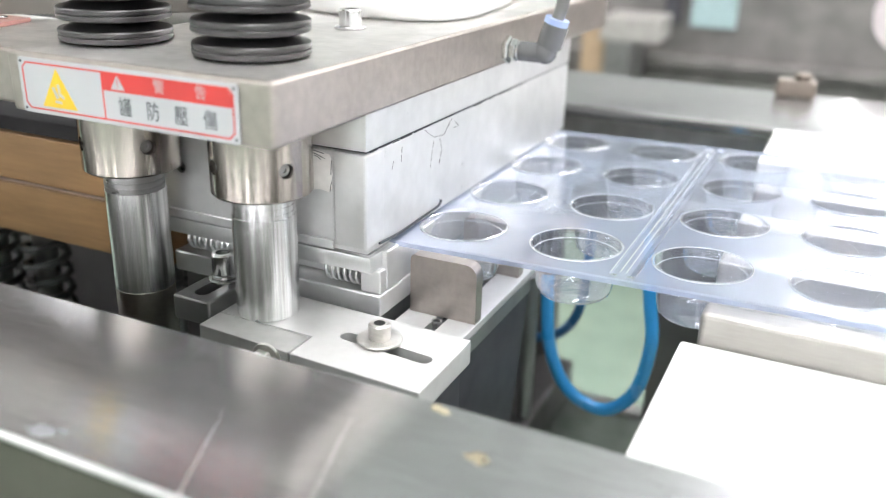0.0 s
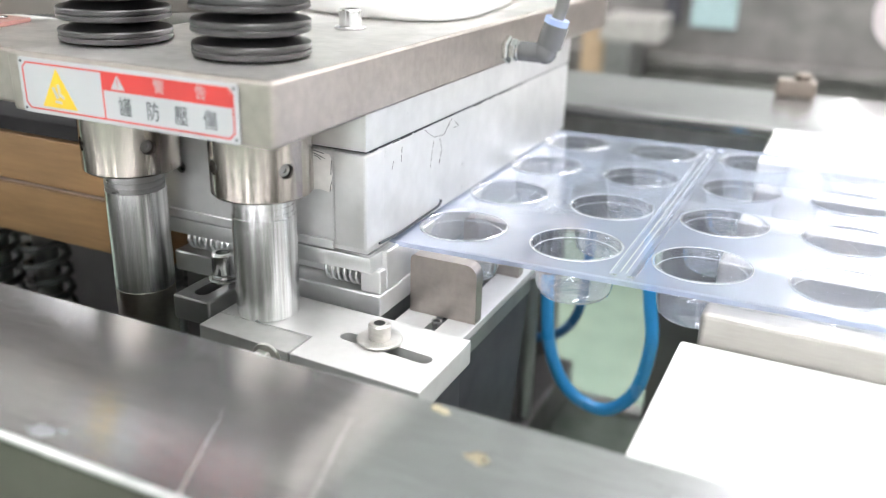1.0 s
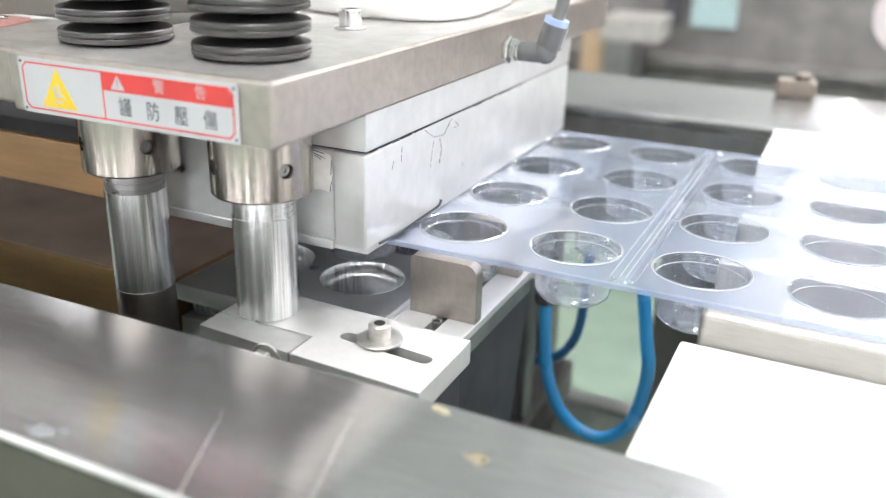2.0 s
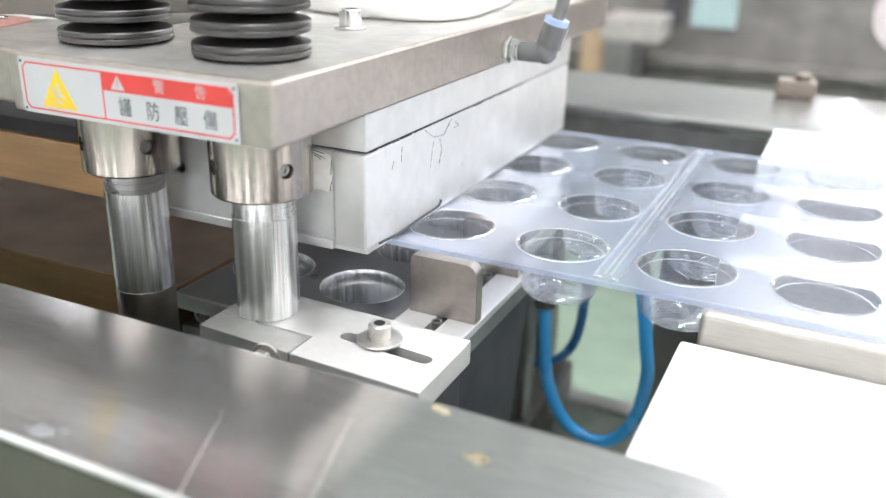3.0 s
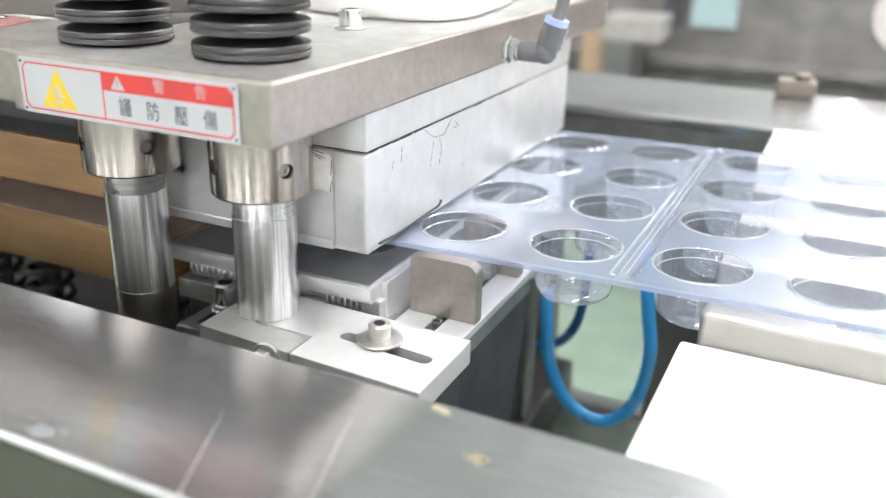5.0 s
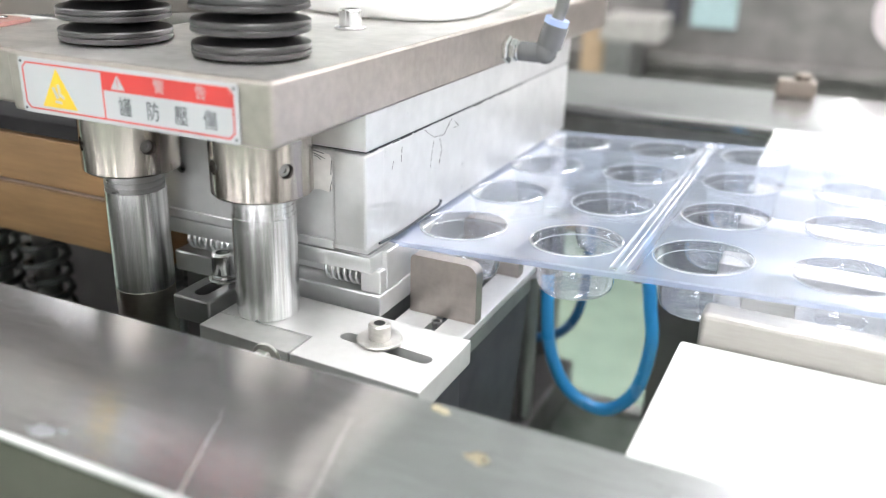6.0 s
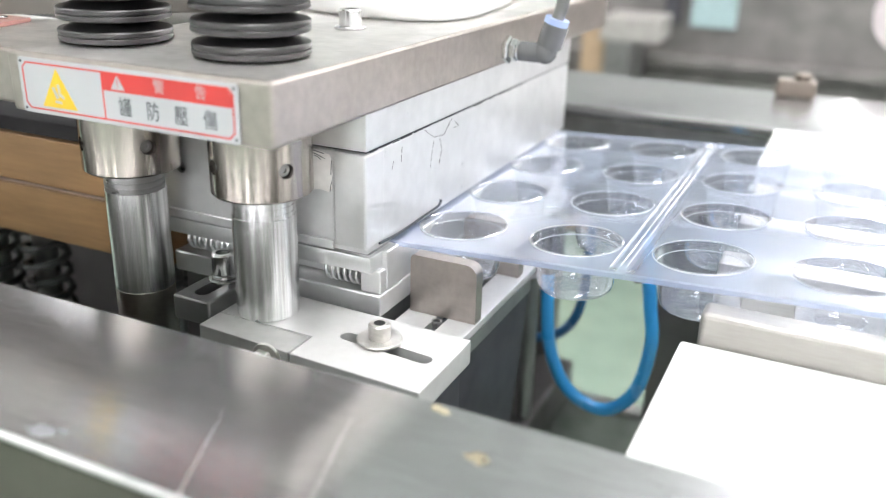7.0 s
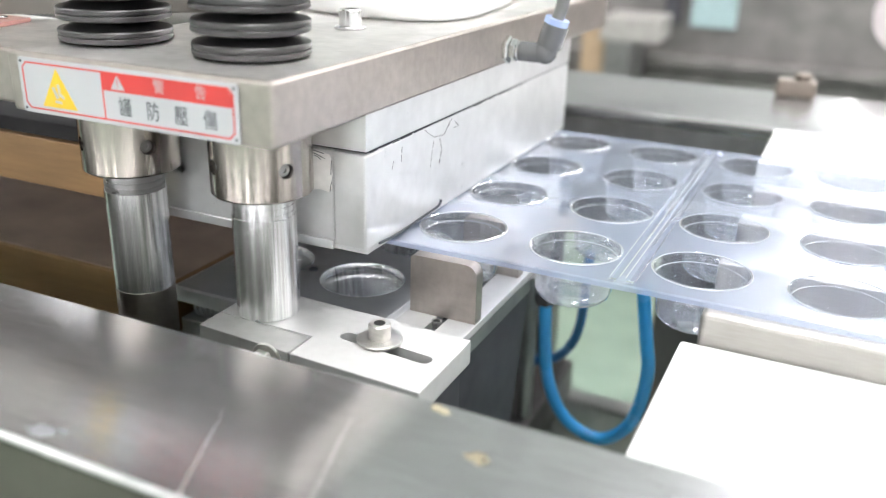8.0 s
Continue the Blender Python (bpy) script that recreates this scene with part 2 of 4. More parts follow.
def tube(points, r, seg=14, bm=None, caps=True):
    """A round tube along a smooth line through points."""
    pts = [Vector(q) for q in points]
    fine = []
    for i in range(len(pts) - 1):
        a, b, c, d = pts[max(i - 1, 0)], pts[i], pts[i + 1], pts[min(i + 2, len(pts) - 1)]
        for k in range(8):
            u = k / 8
            fine.append(0.5 * ((2 * b) + (c - a) * u + (2 * a - 5 * b + 4 * c - d) * u * u + (3 * b - a - 3 * c + d) * u ** 3))
    fine.append(pts[-1])
    one = bmesh.new()
    rings, side = [], None
    for i, q in enumerate(fine):
        way = (fine[min(i + 1, len(fine) - 1)] - fine[max(i - 1, 0)]).normalized()
        if side is None:
            side = way.orthogonal().normalized()
        side = (side - way * side.dot(way)).normalized()
        up = way.cross(side)
        rings.append([one.verts.new(q + r * (math.cos(2 * math.pi * k / seg) * side + math.sin(2 * math.pi * k / seg) * up)) for k in range(seg)])
    for a, b in zip(rings, rings[1:]):
        for k in range(seg):
            one.faces.new((a[k], a[(k + 1) % seg], b[(k + 1) % seg], b[k]))
    if caps:
        one.faces.new(rings[0])
        one.faces.new(rings[-1])
    return one if bm is None else join(bm, one)


def holed_cell(bm, x0, x1, y0, y1, z, cx, cy, r, seg=40):
    """A flat cell with a round hole."""
    ring = [(cx + r * math.cos(2 * math.pi * i / seg), cy + r * math.sin(2 * math.pi * i / seg)) for i in range(seg)]
    rim = []
    for i in range(seg):
        c, s = math.cos(2 * math.pi * i / seg), math.sin(2 * math.pi * i / seg)
        k = min((x1 - cx) / c if c > 1e-9 else (x0 - cx) / c if c < -1e-9 else 9, (y1 - cy) / s if s > 1e-9 else (y0 - cy) / s if s < -1e-9 else 9)
        rim.append((cx + k * c, cy + k * s))
    vi = [bm.verts.new((x, y, z)) for x, y in ring]
    vo = [bm.verts.new((x, y, z)) for x, y in rim]
    for i in range(seg):
        j = (i + 1) % seg
        bm.faces.new((vi[i], vi[j], vo[j], vo[i]))
        if abs(rim[i][0] - rim[j][0]) > 1e-6 and abs(rim[i][1] - rim[j][1]) > 1e-6:
            corner = bm.verts.new((x0 if min(rim[i][0], rim[j][0]) - x0 < 1e-6 else x1, y0 if min(rim[i][1], rim[j][1]) - y0 < 1e-6 else y1, z))
            bm.faces.new((vo[i], vo[j], corner))


def socket_screw(name, x, y, z, r=0.0065, h=0.0085, washer=0.012, label="polished socket head screw with a washer", parent=None, mat=None):
    """A cap screw: washer, knurled head, hexagon socket."""
    own = parent or thing(name, (x, y, z), label, "screw")
    mat = mat or CHROME
    if washer:
        part("washer", turned([(0.004, 0), (washer - 0.0004, 0), (washer, 0.0004), (washer, 0.0014), (washer - 0.0005, 0.0018), (0.004, 0.0018)], (x, y, z)), mat, own, smooth=True)
    z += 0.0018 if washer else 0
    part("head", turned([(0, 0), (r, 0), (r, h - 0.0008), (r - 0.0008, h), (0.0031, h)], (x, y, z)), mat, own, smooth=True)
    part("socket", turned([(0.0031, h), (0.0031, h - 0.004), (0, h - 0.004)], (x, y, z), seg=6), DARKMETAL, own)
    return own


def cut(bm, *cutters):
    """bm less the cutters, worked out once while building."""
    def loose(b):
        me = bpy.data.meshes.new("tmp")
        b.to_mesh(me)
        b.free()
        return new("tmp", me)
    body = loose(bm)
    tools = [loose(c) for c in cutters]
    for c in tools:
        mod = body.modifiers.new("cut", "BOOLEAN")
        mod.operation, mod.object, mod.solver = "DIFFERENCE", c, "EXACT"
    deps = bpy.context.evaluated_depsgraph_get()
    me = bpy.data.meshes.new_from_object(body.evaluated_get(deps))
    out = bmesh.new()
    out.from_mesh(me)
    for o in (body, *tools):
        old = o.data
        bpy.data.objects.remove(o)
        bpy.data.meshes.remove(old)
    bpy.data.meshes.remove(me)
    return out


def slot_cutter(x0, y0, x1, y1, r, z0, z1):
    """A long hole between two centres."""
    way = Vector((x1 - x0, y1 - y0)).normalized()
    a = math.atan2(way.y, way.x)
    pts = [(x1 + r * math.cos(a - math.pi / 2 + math.pi * k / 12), y1 + r * math.sin(a - math.pi / 2 + math.pi * k / 12)) for k in range(13)]
    pts += [(x0 + r * math.cos(a + math.pi / 2 + math.pi * k / 12), y0 + r * math.sin(a + math.pi / 2 + math.pi * k / 12)) for k in range(13)]
    return prism(pts, z0, z1)


def coil(x, y, z0, z1, r, wire, turns, axis="Z"):
    """A coil spring."""
    n = int(turns * 10)
    pts = []
    for k in range(n + 1):
        a = 2 * math.pi * turns * k / n
        h = z0 + (z1 - z0) * k / n
        pts.append((x + r * math.cos(a), y + r * math.sin(a), h) if axis == "Z" else (h, x + r * math.cos(a), y + r * math.sin(a)))
    one = bmesh.new()
    rings = []
    for k, q in enumerate(pts):
        q = Vector(q)
        a = 2 * math.pi * turns * k / n
        out = Vector((math.cos(a), math.sin(a), 0)) if axis == "Z" else Vector((0, math.cos(a), math.sin(a)))
        up = Vector((0, 0, 1)) if axis == "Z" else Vector((1, 0, 0))
        rings.append([one.verts.new(q + wire * (math.cos(math.pi * j / 3) * out + math.sin(math.pi * j / 3) * up)) for j in range(6)])
    for a, b in zip(rings, rings[1:]):
        for j in range(6):
            one.faces.new((a[j], a[(j + 1) % 6], b[(j + 1) % 6], b[j]))
    one.faces.new(rings[0])
    one.faces.new(rings[-1])
    return one


# ---- hall ----
def hall():
    tagged(part("floor", box(-7, 7, -11, 12, -0.1, 0, 0), FLOOR), "pale green epoxy factory floor", "floor", kind="structure")
    for n, b in (("wall_north", (-7, 7, 12, 12.2, 0, 3.7)), ("wall_south", (-7, 7, -11.2, -11, 0, 3.7)), ("wall_west", (-7.2, -7, -11, 12, 0, 3.7)), ("wall_east", (7, 7.2, -11, 12, 0, 3.7))):
        west = n == "wall_west"
        tagged(part(n, box(*b, 0), WALL_DARK if west else WALL), "plain grey painted factory wall" if west else "plain white painted factory wall", "wall", kind="structure")
    tagged(part("ceiling", box(-7, 7, -11, 12, 3.7, 3.8, 0), CEILING), "white factory ceiling", "ceiling", kind="structure")
    first = None
    for x in LAMP_X:
        for y in LAMP_Y:
            if x < 0 and y > 6 or x == -2.5 and 0 < y:
                continue
            if first is None:
                first = thing("ceiling_light", (x, y, 3.1), "long white hanging lamp with a wrap-round diffuser, switched on", "lamp", "lamps under the ceiling")
                part("housing", box(x - 0.05, x + 0.05, y - 0.8, y + 0.8, 3.172, 3.22, 0.01), WHITE, first)
                part("diffuser", box(x - 0.18, x + 0.18, y - 0.78, y + 0.78, 3.1, 3.17, 0.02), LAMP, first, "glowing diffuser")
                for dy in (-0.6, 0.6):
                    part("suspension", turned(solid(0.006, 3.22, 3.6995), (x, y + dy, 0), 12), STEEL, first)
            else:
                copy_thing(first, pose(x, y, 3.1))


hall()


# ---- machine frame ----
def along(ob):
    """A flat map whose first axis runs across the rail, for the brushed finish."""
    uv = ob.data.uv_layers.new(name="brush")
    for loop in ob.data.loops:
        q = ob.data.vertices[loop.vertex_index].co
        uv.data[loop.index].uv = (q.y + q.z, q.x)
    return ob


def rails():
    own = thing("front_rail", (-0.1, 0.21, 0), "wide folded stainless steel rail, scuffed on top", "rail")
    along(part("top", box(-1.6, 1.4, 0.1690, 0.2590, Z_RAIL - 0.003, Z_RAIL, 0.0012, seg=4), RAIL, own))
    part("front_edge", tube([(-1.6, 0.1690, Z_RAIL - 0.0005), (-0.6, 0.1690, Z_RAIL - 0.0005), (0.4, 0.1690, Z_RAIL - 0.0005), (1.4, 0.1690, Z_RAIL - 0.0005)], 0.0016, 12), EDGE, own, "bright rolled edge", smooth=True)
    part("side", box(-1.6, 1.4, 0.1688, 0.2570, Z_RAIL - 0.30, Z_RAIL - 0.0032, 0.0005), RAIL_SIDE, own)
    for x in (-1.5, 1.3):
        part("leg", box(x - 0.03, x + 0.03, 0.18, 0.25, 0, Z_RAIL - 0.3005), STEEL, own)
    own = thing("rear_rail", (-0.1, 0.92, 0), "wide stainless steel rear rail of the machine frame", "rail")
    along(part("top", box(-1.6, 1.4, 0.83, 1.02, 0.909, 0.921, 0.003, seg=4), REAR_TOP, own))
    # Steel side given a dark colour for the shade in the gap below.
    part("side", box(-1.6, 1.4, 0.832, 1.015, 0.80, 0.9085, 0.001), DARKMETAL, own, "side face coloured dark for the gap's shade")
    for x in (-1.5, 1.3):
        part("leg", box(x - 0.03, x + 0.03, 0.85, 1.0, 0, 0.7995), STEEL, own)
    # dark frame under the station
    own = thing("under_frame", (-0.2, 0.6, 0), "dark oily machine frame under the forming station", "frame")
    slanted = box(-0.2042, -0.1725, 0.372, 0.515, 0.60, 0.8718, 0.001)
    for v in slanted.verts:
        if v.co.y > 0.45:
            v.co.y -= (0.8718 - v.co.z) * 0.25
    part("side_plate", slanted, DARK, own)
    part("side_plate", box(-0.1724, -0.1705, 0.376, 0.508, 0.862, 0.8718, 0.0005), DARKMETAL, own)
    part("stay_rod", turned(solid(0.007, 0.6782, 0.815), (-0.214, 0.640, 0), 20), DARKMETAL, own, "bare steel stay rod", smooth=True)
    part("cross_beam", box(-0.300, 0.9, 0.801, 0.829, 0.500, 0.607, 0.006), DARKMETAL, own)
    part("cross_beam", box(-0.9, 0.9, 0.70, 0.72, 0.44, 0.47, 0.002), DARKMETAL, own)
    part("upright", box(-0.132, -0.080, 0.765, 0.8, 0.0, 0.85, 0.002), FRAME_PAINT, own)
    part("upright", box(-0.30, -0.235, 0.765, 0.8, 0.0, 0.85, 0.002), FRAME_PAINT, own)
    part("long_beam", box(-0.250, -0.2045, 0.300, 0.7645, 0.634, 0.678, 0.006), FRAME_PAINT, own)
    # Added panel that hides the bright floor behind the dark space under the heater.
    part("blocking_panel", box(-1.2, -0.301, 0.80, 0.812, 0.0, 0.86, 0.002), FRAME_PAINT, own)
    part("base", box(-1.2, -0.24, 0.292, 0.79, 0.52, 0.56, 0.002), FRAME_PAINT, own)


rails()


# ---- forming station ----
PX, PX1, PY = -0.2685, -0.3575, 0.3525


def press_plate():
    own = thing("press_plate", (-0.31, 0.5, 1.0028), "thick ground steel press plate on guide posts", "press plate")
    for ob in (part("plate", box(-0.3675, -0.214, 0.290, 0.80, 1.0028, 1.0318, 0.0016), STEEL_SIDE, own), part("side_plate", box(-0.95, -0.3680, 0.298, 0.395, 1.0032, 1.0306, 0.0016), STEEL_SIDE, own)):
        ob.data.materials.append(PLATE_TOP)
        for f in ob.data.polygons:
            # Upward faces take the lighter steel that paints in the reflected light.
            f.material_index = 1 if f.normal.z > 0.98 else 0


CHIP = random.Random(17)


def hairline(line, own):
    """A wandering crack of short broken strokes on the block's side."""
    for (y0, z0), (y1, z1) in zip(line, line[1:]):
        count = max(2, int(math.hypot(y1 - y0, z1 - z0) / 0.0035))
        for k in range(count):
            a, b = (k + CHIP.uniform(0.0, 0.25)) / count, (k + CHIP.uniform(0.75, 1.1)) / count
            mid = (a + b) / 2
            sway = CHIP.uniform(-0.0004, 0.0004)
            pts = [(-0.2199, y0 + (y1 - y0) * q + w, z0 + (z1 - z0) * q + w * 0.6) for q, w in ((a, 0.0), (mid, sway), (b, 0.0))]
            part("crack", tube(pts, CHIP.uniform(0.00012, 0.00026), 5), HAIRLINE, own, "thin grey crack line", smooth=True)


def upper_mould():
    own = thing("upper_mould", (-0.29, 0.55, Z_FILM), "scratched aluminium upper forming mould block", "mould")
    low = box(-0.362, -0.220, 0.377, 0.715, Z_FILM + 0.0012, 0.9799, 0.0006)
    part("lower_block", low, ALU, own)
    part("corner_pillar", box(-0.2395, -0.2193, 0.3745, 0.395, Z_FILM + 0.004, 0.9798, 0.0012), ALU, own)
    part("upper_block", box(-0.362, -0.2198, 0.376, 0.715, 0.9812, 1.0024, 0.0006), ALU, own)
    part("gasket", box(-0.3615, -0.2212, 0.3785, 0.714, 0.9800, 0.9811, 0.0), S_BLACK, own, "dark gasket in the joint")
    part("lower_ledge", box(-0.362, -0.2405, 0.3745, 0.3765, Z_FILM + 0.0012, Z_FILM + 0.0065, 0.0005), ALU, own)
    part("seal", tube([(-0.2187, 0.388, Z_FILM + 0.0045), (-0.2187, 0.41, Z_FILM + 0.0032), (-0.2187, 0.44, Z_FILM + 0.0038), (-0.2187, 0.462, Z_FILM + 0.0044), (-0.2187, 0.4655, Z_FILM + 0.0075)], 0.0008, 6), S_BLACK, own, "loose black seal thread", smooth=True)
    for line in ([(0.4433, 0.9790), (0.4556, 0.9723), (0.4698, 0.9706), (0.4815, 0.9790)], [(0.4643, 0.9701), (0.4679, 0.9622), (0.4636, 0.9532)], [(0.4161, 0.9761), (0.4149, 0.9666)], [(0.4837, 0.9723), (0.4913, 0.9722), (0.4859, 0.9762)], [(0.4560, 0.9700), (0.4530, 0.9610), (0.4525, 0.9540)], [(0.4060, 0.9700), (0.4040, 0.9650)]):
        hairline(line, own)
    y = 0.380
    while y < 0.60:
        step = CHIP.uniform(0.004, 0.014)
        z = 0.9806 + CHIP.uniform(-0.0005, 0.0003)
        part("grime", tube([(-0.2197, y, z), (-0.2197, y + step * 0.5, z + CHIP.uniform(-0.0005, 0.0003)), (-0.2197, y + step, z)], CHIP.uniform(0.0002, 0.0005), 5), S_BLACK, own, "black grime in the joint", smooth=True)
        y += step * CHIP.uniform(1.0, 1.5)
    for x0, z0, x1, z1 in ((-0.266, 0.9788, -0.246, 0.9772), (-0.258, 0.9775, -0.2455, 0.9745), (-0.2412, 0.974, -0.2418, 0.966), (-0.2415, 0.962, -0.2425, 0.9568), (-0.252, 0.9755, -0.248, 0.9735)):
        part("crack", tube([(x0, 0.37645, z0), ((x0 + x1) / 2, 0.37645, (z0 + z1) / 2 + 0.0005), (x1, 0.37645, z1)], 0.00018, 5), S_BLACK, own, "black crack beside the worn patch", smooth=True)
    edge = [(-0.2700, 0.9835 - 0.0045), (-0.2600, 0.9792), (-0.2540, 0.9775), (-0.2480, 0.9782), (-0.2425, 0.9770), (-0.2412, 0.9735), (-0.2422, 0.9700), (-0.2408, 0.9665), (-0.2420, 0.9620), (-0.2412, 0.9585), (-0.2436, 0.9562), (-0.2490, 0.9570), (-0.2560, 0.9555), (-0.2700, 0.9580)]
    rough_patch = prism(edge, 0.0, 0.0003)
    bmesh.ops.transform(rough_patch, matrix=Matrix(((1, 0, 0, 0), (0, 0, -1, 0.3769), (0, 1, 0, 0), (0, 0, 0, 1))), verts=rough_patch.verts)
    part("worn_patch", rough_patch, FILLER, own, "pale chipped patch beside the post")
    for x in (-0.345, -0.315):
        part("plug", turned(solid(0.004, 0, 0.002), (x, 0.3770, 0.955), 20, "Y"), DARKMETAL, own)


def post(x):
    low = 0.79 if x < -0.3 else Z_PAD + 0.0003
    own = thing("guide_post", (x, PY, low), "polished steel guide post with a turned collar", "guide post", "guide posts of the press")
    part("shaft", turned(solid(0.017, low if x > -0.3 else 0.8884, 0.9480, 0.0003), (x, PY, 0), 64), POST, own, smooth=True)
    if x < -0.3:
        # Darker end piece stands in for the dark rail's reflection on the post.
        part("sleeve", turned(solid(0.0169, low, 0.8883, 0.0002), (x, PY, 0), 64), STEEL_SIDE, own, "lower end darkened for the rail's reflection", smooth=True)
        part("foot", box(x - 0.03, x + 0.03, PY - 0.03, PY + 0.0235, 0.5605, low - 0.0002), DARK, own)
    neck = [(0.0165, 0.948)]
    for i in range(3):
        g = 0.9502 + i * 0.0034
        neck += [(0.0165, g), (0.0161, g + 0.0002), (0.0161, g + 0.0007), (0.0165, g + 0.0009)]
    part("thread", turned(neck + [(0.0165, 0.964)], (x, PY, 0)), POST if x > -0.3 else DARKMETAL, own, smooth=True)
    body = turned([(0.0156, 0.9602), (0.0257, 0.9602), (0.0265, 0.9612), (0.0265, 1.0025), (0.0156, 1.0025), (0.0156, 0.9602)], (x, PY, 0), 72)
    holes, screws = [], []
    for a in (-26, -117, 63, 153):
        m = Matrix.Translation((x, PY, 0.9765)) @ Matrix.Rotation(radians(a), 4, "Z") @ Matrix.Rotation(radians(90), 4, "Y")
        h = turned(solid(0.0040, 0.0205, 0.04, 0.0002), (0, 0, 0), 24)
        bmesh.ops.transform(h, matrix=m, verts=h.verts)
        holes.append(h)
        s = turned([(0, 0.0208), (0.0036, 0.0208), (0.0036, 0.0232), (0.0030, 0.0238), (0.0016, 0.0238), (0.0016, 0.0222), (0, 0.0222)], (0, 0, 0), 18)
        bmesh.ops.transform(s, matrix=m, verts=s.verts)
        screws.append(s)
    collar = part("collar", cut(body, *holes), COLLAR, own, smooth=True)
    for s in screws:
        part("set_screw", s, DARKMETAL, collar, smooth=True)


def spring_stack(x):
    x, y = (-0.2610, 0.3405) if x > -0.3 else (-0.3465, 0.3405)
    own = thing("disc_spring_stack", (x, y, 1.0319), "stack of black steel disc springs on the press plate", "spring", "disc springs on the plate")
    for i in range(14):
        z = 1.0324 + i * 0.0106
        part("disc", turned([(0.0145, 0.0014), (0.0240, 0.0), (0.0276, 0.0008), (0.0281, 0.0014), (0.0281, 0.0030), (0.0277, 0.0035), (0.0145, 0.0035)], (x, y, z), 72), SPRING, own, smooth=True)
        part("disc", turned([(0.0145, 0.0038), (0.0277, 0.0038), (0.0281, 0.0043), (0.0281, 0.0060), (0.0276, 0.0066), (0.0240, 0.0074), (0.0145, 0.0100), (0.0145, 0.0038)], (x, y, z), 72), SPRING, own, smooth=True)
    part("rod", turned(solid(0.014, 1.0319, 1.195), (x, y, 0)), CHROME, own, smooth=True)


press_plate()
upper_mould()
for px in (PX, PX1):
    post(px)
    spring_stack(px)


# ---- warning sign on the plate ----
def flat(points, y0, y1):
    """A thin upright plate over an outline in x and z."""
    bm = prism([(x, -z) for x, z in points], y0, y1)
    bmesh.ops.transform(bm, matrix=Matrix(((1, 0, 0, 0), (0, 0, 1, 0), (0, -1, 0, 0), (0, 0, 0, 1))), verts=bm.verts)
    return bm


def writing(text, x, z, size, y, wide=1.0):
    """A word as a mesh, upright, centred at x and z, facing the camera's side."""
    cu = bpy.data.curves.new("tmp", "FONT")
    cu.body, cu.size, cu.extrude, cu.align_x, cu.align_y, cu.resolution_u = text, size, 0.00004, "CENTER", "CENTER", 3
    ob = new("tmp", cu)
    me = bpy.data.meshes.new_from_object(ob.evaluated_get(bpy.context.evaluated_depsgraph_get()))
    bpy.data.objects.remove(ob)
    bpy.data.curves.remove(cu)
    bm = bmesh.new()
    bm.from_mesh(me)
    bpy.data.meshes.remove(me)
    bmesh.ops.transform(bm, matrix=Matrix.Translation((x, y, z)) @ Matrix.Rotation(radians(90), 4, "X") @ Matrix.Diagonal((wide, 1, 1, 1)), verts=bm.verts)
    return bm


